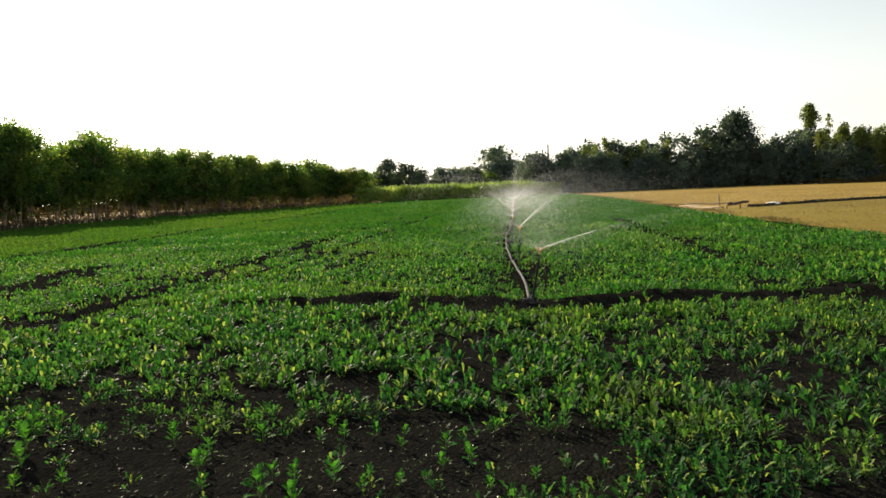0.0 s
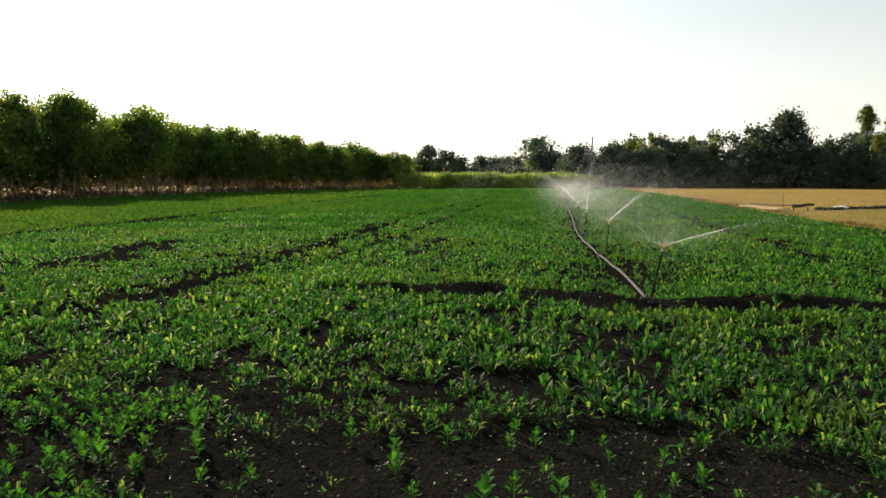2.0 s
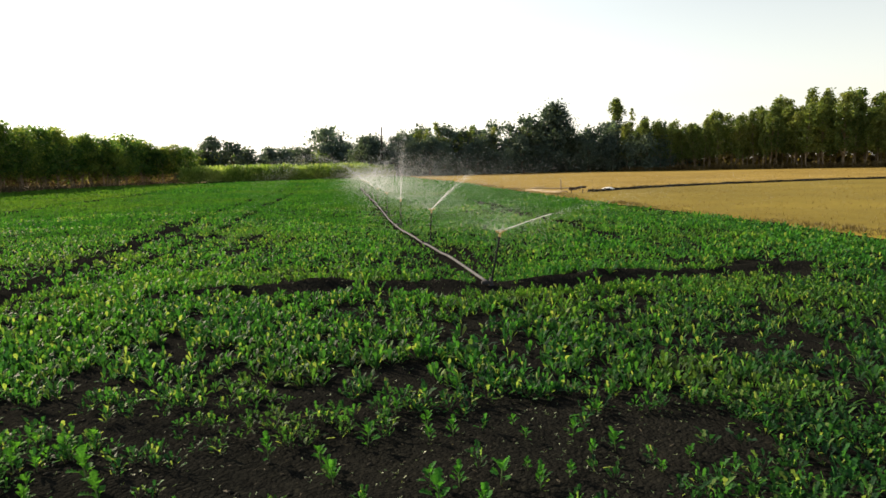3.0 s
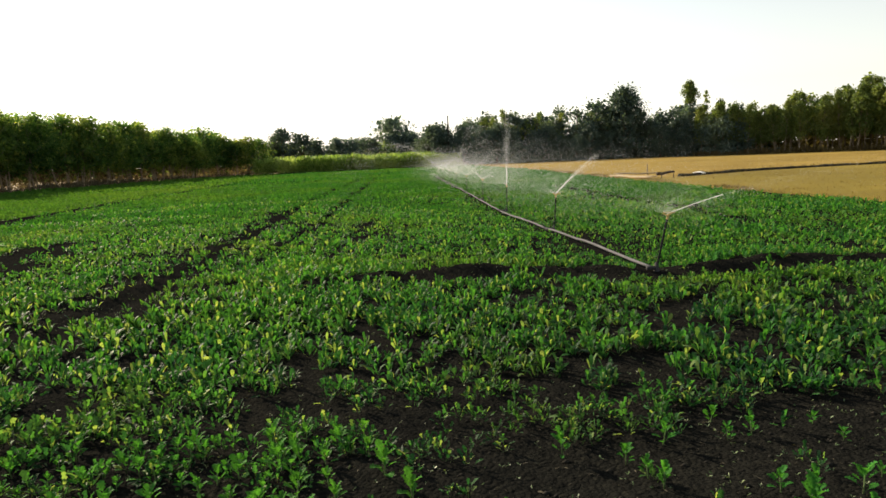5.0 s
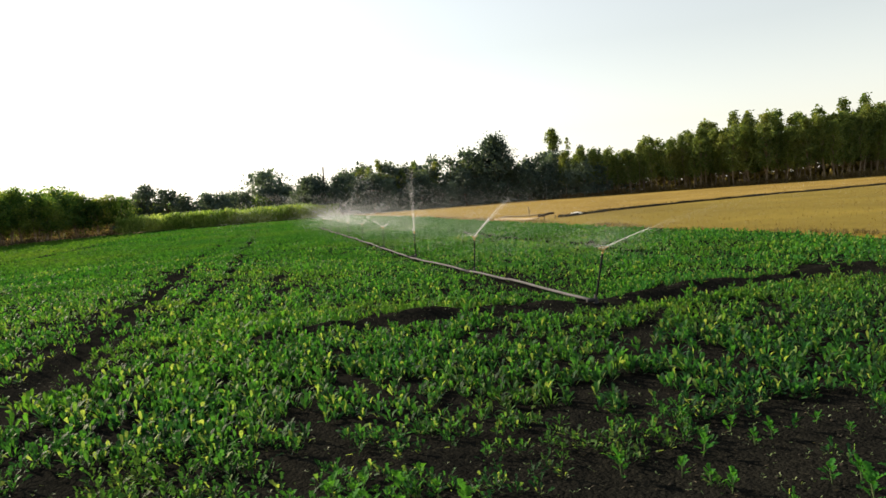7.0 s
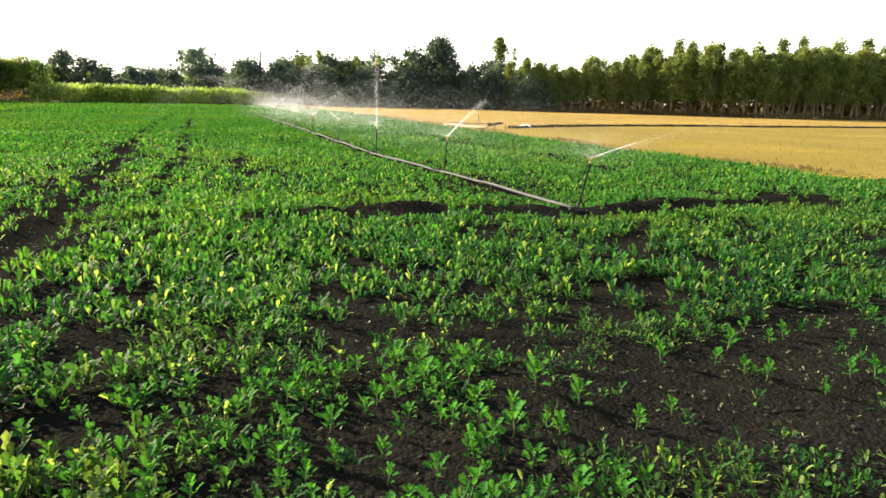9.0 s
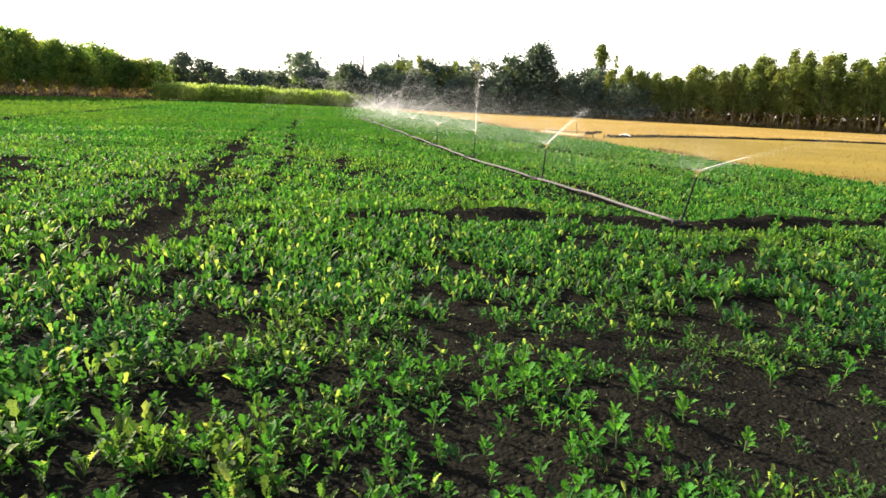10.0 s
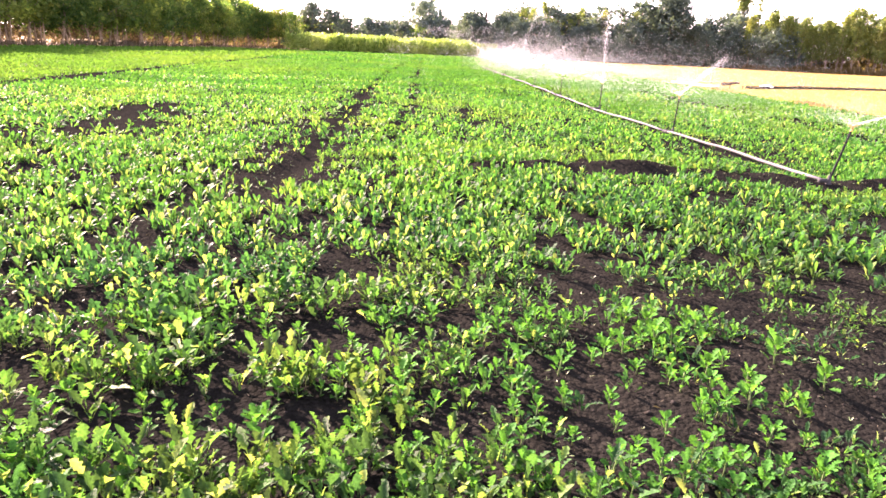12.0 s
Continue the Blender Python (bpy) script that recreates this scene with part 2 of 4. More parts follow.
def joined(pieces):
    vs, fs, n = [], [], 0
    for v, f in pieces:
        vs.append(v)
        fs.append(np.asarray(f) + n)
        n += len(v)
    return np.vstack(vs), np.vstack(fs)


TABLE = np.random.default_rng(3).random((6, 128, 128))


def vnoise(x, y, k=0):
    """Smooth value noise from 0 to 1."""
    x, y = np.asarray(x, float), np.asarray(y, float)
    xi, yi = np.floor(x).astype(int), np.floor(y).astype(int)
    fx, fy = x - xi, y - yi
    fx, fy = fx * fx * (3 - 2 * fx), fy * fy * (3 - 2 * fy)
    t = TABLE[k]
    a, b = t[xi % 128, yi % 128], t[(xi + 1) % 128, yi % 128]
    c, d = t[xi % 128, (yi + 1) % 128], t[(xi + 1) % 128, (yi + 1) % 128]
    return (a * (1 - fx) + b * fx) * (1 - fy) + (c * (1 - fx) + d * fx) * fy


def near_line(x, y, line):
    """Distance of points from a polyline."""
    best = np.full(np.shape(x), 1e9)
    for (ax, ay), (bx, by) in zip(line[:-1], line[1:]):
        dx, dy = bx - ax, by - ay
        s = np.clip(((x - ax) * dx + (y - ay) * dy) / (dx * dx + dy * dy), 0, 1)
        best = np.minimum(best, np.hypot(x - ax - s * dx, y - ay - s * dy))
    return best


def along(line, spacing, jitter=0.0, seed=1):
    """Points spaced along a polyline."""
    r, out, left = random.Random(seed), [], 0.0
    for (ax, ay), (bx, by) in zip(line[:-1], line[1:]):
        length = math.hypot(bx - ax, by - ay)
        s = left
        while s < length:
            f = s / length
            out.append((ax + f * (bx - ax) + r.uniform(-jitter, jitter), ay + f * (by - ay) + r.uniform(-jitter, jitter)))
            s += spacing * r.uniform(0.75, 1.25)
        left = s - length
    return out


# ---- the plan ----
BUND = [(-5.2, 0.5), (-3.2, 0.95), (-1.4, 0.5), (0.5, 0.0), (2.6, 0.4), (6.2, 0.3)]      # bare earth ridge by the pipe's end
CROSS = [(-14.0, 35.3), (-9.0, 34.8), (-2.5, 35.4), (4.4, 36.6), (9.5, 36.0)]                            # ridge across the field
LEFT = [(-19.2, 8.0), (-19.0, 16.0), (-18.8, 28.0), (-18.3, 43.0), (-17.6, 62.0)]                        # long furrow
TRACK_A = [(-8.4, -2.5), (-8.0, 1.5), (-7.7, 8.0), (-7.6, 19.0), (-6.9, 33.0), (-3.5, 88.0)]             # wheel tracks
TRACK_B = [(-6.8, 2.0), (-6.0, 12.0), (-5.2, 32.0), (-3.0, 80.0)]
TRACK_C = [(-5.4, 2.2), (-4.3, 12.0)]
RIGHT = [(5.1, 4.0), (5.1, 10.0), (5.6, 21.0), (5.8, 30.0), (4.4, 36.4)]
BARE = [(-5.7, -6.55), (-4.6, -6.5), (-2.6, -6.2), (-1.2, -5.7)]                                          # open soil
BARE_4 = [(-2.9, -6.75), (-1.9, -6.9), (-0.5, -6.5)]
BARE_3 = [(-1.6, -6.2), (-0.6, -5.4), (0.4, -3.6)]
RIDGE_2 = [(4.6, 0.9), (6.2, 1.2)]
DARK = [(-13.6, 2.1), (-12.5, 2.6), (-12.4, 5.0), (-12.3, 7.8)]
DARK_2 = [(-8.8, 2.9), (-8.0, 0.6), (-7.9, -0.8)]
SPARSE = [(-8.7, -1.6), (-8.3, 1.0), (-8.0, 4.5), (-7.8, 9.0), (-7.5, 16.0)]                                  # thin growth along the track
EDGE = [(11.0, -60.0), (10.9, 8.0), (11.0, 18.0), (11.7, 33.0), (12.5, 61.0), (12.6, 90.0), (12.6, 111.0), (13.0, 140.0)]   # crop beside stubble
FAR = [(13.0, 111.5), (28.0, 110.0), (42.0, 109.0), (52.0, 104.0), (62.0, 97.0), (76.0, 86.0), (88.0, 76.0), (104.0, 76.0), (150.0, 78.0)]
HEDGE = [(-43.5, 22.0), (-42.0, 50.0), (-39.5, 62.0), (-36.5, 72.0), (-34.0, 84.0), (-27.5, 97.0), (-22.0, 102.0)]
CANE = [(-22.5, 98.0), (-10.7, 100.0), (-3.0, 104.0), (4.0, 107.0), (11.5, 111.0)]
PIPE = [(-0.05, -0.15), (-0.04, 2.0), (-0.12, 4.0), (-0.17, 6.0), (-0.26, 9.6), (-0.16, 13.6), (0.10, 19.3), (0.43, 27.6), (0.80, 37.0), (1.15, 46.0), (1.4, 54.0)]      # sprinkler line
BANK = [(14.6, 30.2), (16.2, 31.2), (22.0, 34.2), (28.3, 35.6), (42.0, 36.8), (70.0, 38.5), (140.0, 43.0)]


def lerp_line(line, v, axis):
    pts = sorted(line, key=lambda p: p[axis])
    return np.interp(v, [p[axis] for p in pts], [p[1 - axis] for p in pts])


def height(x, y):
    """The lie of the field."""
    fade = np.clip(1.6 - np.hypot(x + 4, y + 2) / 22, 0, 1)
    z = fade * (0.07 * (vnoise(x / 2.7, y / 2.7) - 0.5) + 0.05 * (vnoise(x / 0.55, y / 0.55, 1) - 0.5))
    z = z + 0.16 * np.exp(-(near_line(x, y, BUND) / 0.28) ** 2) * np.clip(0.25 + 1.1 * vnoise(x / 0.7, y / 0.7, 4), 0, 1.1)
    z = z + 0.10 * np.exp(-(near_line(x, y, CROSS) / 0.35) ** 2) + 0.08 * np.exp(-(near_line(x, y, LEFT) / 0.35) ** 2)
    z = z - 0.07 * np.exp(-(near_line(x, y, TRACK_A) / 0.25) ** 2) - 0.05 * np.exp(-(near_line(x, y, TRACK_B) / 0.2) ** 2)
    return z


def grid_axis(lo, hi, a, b, step, grow):
    """Fine steps between a and b, growing ones outside."""
    mid = list(np.arange(a, b + 1e-6, step))
    s, v, right = step, b, []
    while v < hi:
        s *= grow
        v = min(v + s, hi)
        right.append(v)
    s, v, left = step, a, []
    while v > lo:
        s *= grow
        v = max(v - s, lo)
        left.append(v)
    return np.array(left[::-1] + mid + right)


def sheet(name, xs, ys, z_of, material, keep=None):
    gx, gy = np.meshgrid(xs, ys)
    v = np.column_stack([gx.ravel(), gy.ravel(), z_of(gx, gy).ravel()])
    n = len(xs)
    i, j = np.meshgrid(np.arange(len(ys) - 1), np.arange(n - 1), indexing="ij")
    p = (i * n + j).ravel()
    quads = np.column_stack([p, p + 1, p + n + 1, p + n])
    return new(name, mesh_from(name, v, quads, material, smooth=True))


def clods(x, y):
    near = np.clip(1.4 - np.hypot(x + 4, y + 5) / 12, 0, 1)
    return height(x, y) + near * 0.06 * (vnoise(x / 0.33, y / 0.33, 2) - 0.5) * vnoise(x / 1.1, y / 1.1, 3)


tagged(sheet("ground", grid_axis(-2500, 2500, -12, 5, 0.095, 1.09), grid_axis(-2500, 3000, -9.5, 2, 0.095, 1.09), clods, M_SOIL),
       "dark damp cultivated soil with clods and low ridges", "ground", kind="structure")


def strip_sheet(name, left, right, ts, material, z):
    """A sheet between two edges given row by row."""
    rows, k = [], len(ts)
    for l, r in zip(left, right):
        rows.append([(l[0] + (r[0] - l[0]) * t, l[1] + (r[1] - l[1]) * t) for t in ts])
    p = np.array(rows)
    zz = z + 0.03 * vnoise(p[..., 0] / 1.3, p[..., 1] / 1.3, 4) + 0.05 * vnoise(p[..., 0] / 9, p[..., 1] / 9, 5)
    zz[:, 0] = -0.05
    zz[:, -1] = -0.05
    v = np.column_stack([p[..., 0].ravel(), p[..., 1].ravel(), zz.ravel()])
    i, j = np.meshgrid(np.arange(len(rows) - 1), np.arange(k - 1), indexing="ij")
    q = (i * k + j).ravel()
    return new(name, mesh_from(name, v, np.column_stack([q, q + 1, q + k + 1, q + k]), material, smooth=True))


ys = np.concatenate([np.arange(-60, -6, 4.0), np.arange(-6, 40, 0.4), np.arange(40, 125, 1.5)])
wob = 0.35 * (vnoise(ys / 1.1, ys * 0, 2) - 0.5) + 0.5 * (vnoise(ys / 5, ys * 0, 3) - 0.5)
lx = lerp_line(EDGE, ys, 1) + wob
ts = np.concatenate([[0, 0.0015], np.linspace(0.004, 0.2, 60), np.linspace(0.21, 1, 60)])
stubble_field = strip_sheet("stubble_field", list(zip(lx, ys)), [(260.0, y) for y in ys], ts, M_STUB, 0.05)
stubble_field.data.materials.append(M_STUB_NEAR)
for face in stubble_field.data.polygons:
    face.material_index = int(face.center.y < float(lerp_line(BANK, face.center.x, 0)))
tagged(stubble_field, "dry golden stubble field after harvest", "field", kind="structure")
hx = lerp_line(HEDGE, np.arange(-30, 120, 2.0), 1)
tagged(strip_sheet("dry_verge", [(-90.0, y) for y in np.arange(-30, 120, 2.0)], [(x + 1.2, y) for x, y in zip(hx, np.arange(-30, 120, 2.0))],
                   np.linspace(0, 1, 40), M_VERGE, 0.03), "bare tan earth under the hedge trees", "verge", kind="structure")
bank_pts = [(x, y + 0.25 * math.sin(x * 0.7) * random.Random(int(x)).random(), 0.06) for x, y in along(BANK, 1.0, 0.06, 5)]
bank = new("ditch_bank", mesh_from("ditch_bank", *tube_arrays(bank_pts, [0.16 + 0.09 * random.Random(i).random() for i in range(len(bank_pts))], 6), M_CLOD, smooth=True))
tagged(bank, "low dark earth bank of a field ditch in stubble", "earth bank", kind="structure")


# ---- crop ----
def leaf_shape(level):
    """A leaf along +x, folded at its midrib: corners (along, across, up) and triangles."""
    if level == 0:
        v = [(0, 0, 0), (0.24, 0.018, 0.01), (0.24, -0.018, 0.01), (0.42, 0.20, 0.06), (0.40, 0, -0.01), (0.45, -0.18, 0.06),
             (0.60, 0.12, -0.01), (0.66, 0, -0.02), (0.62, -0.12, -0.01), (0.84, 0.23, 0.03), (1.0, 0.01, -0.07), (0.86, -0.22, 0.03)]
        f = [(0, 2, 1), (1, 2, 4), (1, 4, 3), (2, 5, 4), (3, 4, 7), (3, 7, 6), (4, 5, 8), (4, 8, 7), (6, 7, 9), (7, 10, 9), (7, 8, 11), (7, 11, 10)]
    elif level == 3:
        v = [(0, 0, 0), (0.22, 0.016, 0.01), (0.22, -0.016, 0.01), (0.40, 0, -0.01), (0.62, 0, -0.025), (0.82, 0, -0.04), (1.0, 0.0, -0.08)]
        left = [(0.32, 0.10, 0.03), (0.42, 0.19, 0.07), (0.50, 0.11, 0.00), (0.62, 0.26, 0.06), (0.71, 0.15, -0.02), (0.83, 0.22, 0.03), (0.95, 0.09, -0.06)]
        v += left + [(a + 0.02, -b * 0.95, c) for a, b, c in left]
        f = [(0, 2, 1), (1, 2, 3), (1, 3, 7), (2, 14, 3)]
        for o, flip in ((7, False), (14, True)):
            side = [(o, 3, o + 1), (o + 1, 3, o + 2), (o + 2, 3, 4), (o + 2, 4, o + 3), (o + 3, 4, o + 4), (o + 4, 4, 5), (o + 4, 5, o + 5), (o + 5, 5, o + 6), (o + 6, 5, 6)]
            f += [t[::-1] if flip else t for t in side]
    elif level == 1:
        v = [(0, 0, 0), (0.60, 0.17, 0.03), (0.60, -0.17, 0.03), (0.87, 0.17, -0.01), (0.87, -0.17, -0.01), (1.0, 0, -0.05)]
        f = [(0, 2, 1), (1, 2, 4), (1, 4, 3), (3, 4, 5)]
    else:
        v = [(0, 0, 0), (0.6, 0.26, 0), (0.6, -0.26, 0), (1.0, 0, -0.06)]
        f = [(0, 2, 1), (1, 2, 3)]
    v = np.array(v, float)
    if level in (0, 3):                                        # a long stalk under a small rounded blade
        v[:, 0] = np.where(v[:, 0] < 0.25, v[:, 0] * 2.0, 0.46 + (v[:, 0] - 0.24) / 0.76 * 0.54)
        v[:, 1] *= 0.78
    return v, np.array(f, int)


def lay_leaves(level, base, az, el, size, wide, roll, curl=None):
    """Leaves at bases, turned to az, raised by el and rolled."""
    tv, tf = leaf_shape(level)
    x, y, z = tv[:, 0][None] * size[:, None], tv[:, 1][None] * (size * wide)[:, None], tv[:, 2][None] * size[:, None]
    if curl is not None:
        z = z - curl[:, None] * (tv[:, 0][None] ** 2) * size[:, None] + 0.5 * curl[:, None] * np.abs(y)
    y, z = y * np.cos(roll)[:, None] - z * np.sin(roll)[:, None], y * np.sin(roll)[:, None] + z * np.cos(roll)[:, None]
    ce, se = np.cos(el)[:, None], np.sin(el)[:, None]
    x, z = x * ce - z * se, x * se + z * ce
    ca, sa = np.cos(az)[:, None], np.sin(az)[:, None]
    v = np.stack([x * ca - y * sa + base[:, 0:1], x * sa + y * ca + base[:, 1:2], z + base[:, 2:3]], -1).reshape(-1, 3)
    f = (tf[None] + (np.arange(len(base)) * len(tv))[:, None, None]).reshape(-1, 3)
    return v, f


def crop_density(x, y):
    """How likely a plant stands there, 0 to 1."""
    d = np.hypot(x + 4, y + 11)
    clump = 0.50 * vnoise(x / 0.42, y / 0.42, 0) + 0.40 * vnoise(x / 0.21, y / 0.21, 1) + 0.30 * vnoise(x / 2.6, y / 2.6, 2)
    ahead = np.clip((y + 0.2) / 3.5, 0, 1)                       # fuller growth beyond the ridge
    ahead = ahead * (1 - 0.45 * np.clip((-4.5 - x) / 3, 0, 1) * np.clip((16 - y) / 6, 0, 1))
    full = 0.12 * np.clip(-2.3 - x, 0, 1) * np.clip((y + 5.9) / 0.4, 0, 1) * np.clip(x + 7.2, 0.3, 1) - 0.05 * np.clip(-6.0 - x, 0, 1) * np.clip((-5.2 - y) / 0.5, 0, 1)
    full = full + 0.30 * np.clip((-2.6 - x) / 0.5, 0, 1) * np.clip((-7.0 - y) / 0.25, 0, 1)
    full = full + 0.13 * np.clip(x + 0.3, 0, 1) * np.clip((y + 8.0) / 1.5, 0, 1)
    p = np.clip((clump - 0.51 + 0.04 * (1 - ahead) + full * (1 - ahead) + 0.17 * ahead) * 3.0, 0.08 + 0.34 * ahead, 1)
    p = np.where(d > 22, np.maximum(p, 0.45), p)
    wavy = x + 0.5 * (vnoise(x / 0.4, y / 0.4, 5) - 0.5)
    bare_ridge = 0.12 + sum(0.85 * np.clip((half - np.abs(wavy - mid_x)) / 0.25, 0, 1) for mid_x, half in ((-3.2, 0.95), (-1.25, 0.85), (2.0, 1.2), (5.4, 0.8)))
    near = near_line(x, y + 0.25, BUND) + 0.35 * (vnoise(x / 0.35, y / 0.35, 4) - 0.5)
    p = p * np.clip((near - bare_ridge * 0.6) / 0.22, 0.10, 1)
    for line, w in ((CROSS, 0.42), (LEFT, 0.75), (TRACK_A, 0.27), (TRACK_B, 0.22), (TRACK_C, 0.2), (RIGHT, 0.3), (BARE_3, 0.22), (DARK_2, 0.14), (RIDGE_2, 0.3)):
        w = w * (0.15 + 1.55 * vnoise(x / 0.9, y / 0.9, 3))
        near = near_line(x, y, line) + w * (vnoise(x / 0.5, y / 0.5, 4) - 0.5) + 0.9 * w * (vnoise(x / 1.7, y / 1.7, 2) - 0.5)
        p = p * np.clip((near - w * 0.7) / (0.5 * w), np.where(y > 6, 0.16, 0.45), 1)
    p = p * np.clip((near_line(x, y, DARK) + 1.0 * (vnoise(x / 0.6, y / 0.6, 4) - 0.5) - 0.55) / 0.5, 0.08, 1)
    p = p * np.clip((near_line(x, y, SPARSE) + 1.3 * (vnoise(x / 0.6, y / 0.6, 4) - 0.5) - 0.5) / 0.5, 0.30, 1)
    p = p * np.clip((near_line(x, y, BARE) + 0.4 * (vnoise(x / 0.4, y / 0.4, 4) - 0.5) - 0.20) / 0.35, 0.12, 1)
    p = p * np.clip((near_line(x, y, BARE_4) + 0.6 * (vnoise(x / 0.4, y / 0.4, 4) - 0.5) - 0.45) / 0.5, 0.12, 1)
    p = p * np.clip((near_line(x, y, PIPE) - 0.03) / 0.15, 0.0, 1)
    return p


def crop_zone(n, lo, hi, level, leaves, size, spread, lift_by=0.03, rise=38, stems=0, ahead=1.0, behind=0.2, slim=1.0):
    """Plants between two distances from the walk's middle line."""
    step = math.sqrt(61 * 132 / n)                                # sown by hand: even spacing, no rows
    x, y = (a.ravel() for a in np.meshgrid(np.arange(-48, 13, step), np.arange(-20, 112, step)))
    x, y = x + step * rng.uniform(-0.46, 0.46, len(x)), y + step * rng.uniform(-0.46, 0.46, len(y))
    d = near_line(x, y, [(-0.6, -11.0), (-6.7, -9.7)])
    far_y = lerp_line(CANE, x, 0) - 1.5
    ok = (d >= lo) & (d < hi) & (x < lerp_line(EDGE, y, 1) - 0.15 - 0.5 * vnoise(y / 1.5, y * 0, 1)) & (x > lerp_line(HEDGE, y, 1) + 2.0) & (y < far_y)
    x, y = x[ok], y[ok]
    lane = (y > -9.3) & (x > -8.2 - 0.92 * (y + 10.5)) & (x < np.maximum(-0.2 + 0.74 * (y + 11.5), -6.2 + 1.85 * (y + 10)))
    near_rows = (x > -8.5) & (x < -4.4) & (y > -7.35) & (y < -5.5)
    ok = rng.random(len(x)) < crop_density(x, y) * np.where(lane, ahead, behind) * np.where(near_rows, 0.85, 1.0)
    x, y = x[ok], y[ok]
    vigour = (0.70 + 0.60 * vnoise(x / 1.9, y / 1.9, 5)) * (1.0 + 0.08 * np.clip(-6.3 - x, 0, 1) * np.clip(-4.0 - y, 0, 1)) * (0.55 + 0.45 * np.clip(near_line(x, y, PIPE) / 1.3, 0, 1))
    vigour = vigour * np.where(y < 0, np.interp(x, [-7.5, -5.4], [1.04, 0.86]), 0.95)
    k = len(x)
    px, py = np.repeat(x, leaves), np.repeat(y, leaves)
    vg = np.repeat(vigour, leaves) * rng.uniform(0.65, 1.25, k * leaves)
    lift = rng.random(k * leaves) ** (0.75 if stems else 1.2)
    az = rng.uniform(0, 2 * np.pi, k * leaves)
    off = spread * rng.random(k * leaves)
    base = np.column_stack([px + np.cos(az) * off, py + np.sin(az) * off, height(px, py) - 0.005 + lift * lift_by * vg])
    el = np.radians(rise + (86 - rise) * lift + rng.normal(0, 10, k * leaves))
    blades = lay_leaves(level, base, az, el, size * vg, slim * rng.uniform(0.8, 1.35, k * leaves), rng.normal(0, 0.6, k * leaves), rng.normal(0.2, 0.3, k * leaves))
    if not stems:
        return blades
    sx, sy, sv = np.repeat(x, stems), np.repeat(y, stems), np.repeat(vigour, stems)
    foot = np.column_stack([sx + rng.normal(0, spread * 0.5, len(sx)), sy + rng.normal(0, spread * 0.5, len(sx)), height(sx, sy) - 0.01])
    stalks = lay_leaves(2, foot, rng.uniform(0, 6.3, len(sx)), np.radians(rng.normal(84, 9, len(sx))), sv * (lift_by + 0.045) * rng.uniform(0.7, 1.1, len(sx)), np.full(len(sx), 0.07), rng.uniform(0, 3, len(sx)))
    return joined([blades, stalks])


def zone_count(per_m2):
    return int(61 * 132 * per_m2)


zones = [crop_zone(zone_count(80), 0, 3.4, 3, 12, 0.092, 0.030, 0.095, 52, 0, 1.0, 0.0, 0.85),
         crop_zone(zone_count(84), 3.4, 5.6, 0, 11, 0.112, 0.030, 0.085, 52, 0, 1.0, 0.0, 0.85),
         crop_zone(zone_count(45), 0, 5.6, 1, 9, 0.064, 0.03, 0.12, 20, 1, 0.0, 0.75),
         crop_zone(zone_count(82), 5.6, 13, 1, 9, 0.108, 0.030, 0.070, 50, 0, 1.0, 0.2, 0.80),
         crop_zone(zone_count(40), 13, 26, 1, 7, 0.108, 0.08, 0.06, 25),
         crop_zone(zone_count(26), 26, 60, 2, 6, 0.128, 0.14, 0.05, 25),
         crop_zone(zone_count(10), 60, 160, 2, 5, 0.23, 0.26, 0.06, 20)]
cv, cf = joined(zones)
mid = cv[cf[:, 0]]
# Odds of the lit copy grow with y, painting the field brighter ahead.
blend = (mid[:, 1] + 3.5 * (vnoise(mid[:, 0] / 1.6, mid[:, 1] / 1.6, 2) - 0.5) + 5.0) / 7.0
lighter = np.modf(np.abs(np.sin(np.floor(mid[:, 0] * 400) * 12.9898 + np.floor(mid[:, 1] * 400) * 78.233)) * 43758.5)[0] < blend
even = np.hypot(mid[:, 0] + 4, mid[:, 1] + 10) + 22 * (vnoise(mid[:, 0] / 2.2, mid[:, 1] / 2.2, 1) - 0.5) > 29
# Left of the furrow the brightened copy is used.
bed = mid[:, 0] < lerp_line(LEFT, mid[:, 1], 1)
crop = new("leafy_crop", mesh_from("leafy_crop", cv, cf, [M_CROP, M_CROP_LIT, M_CROP_FAR, M_CROP_BED], np.where(bed, 3, np.where(even, 2, lighter)), smooth=True))
tagged(crop, "young broad-leaved green crop growing in uneven patches on dark soil", "crop", kind="stuff")


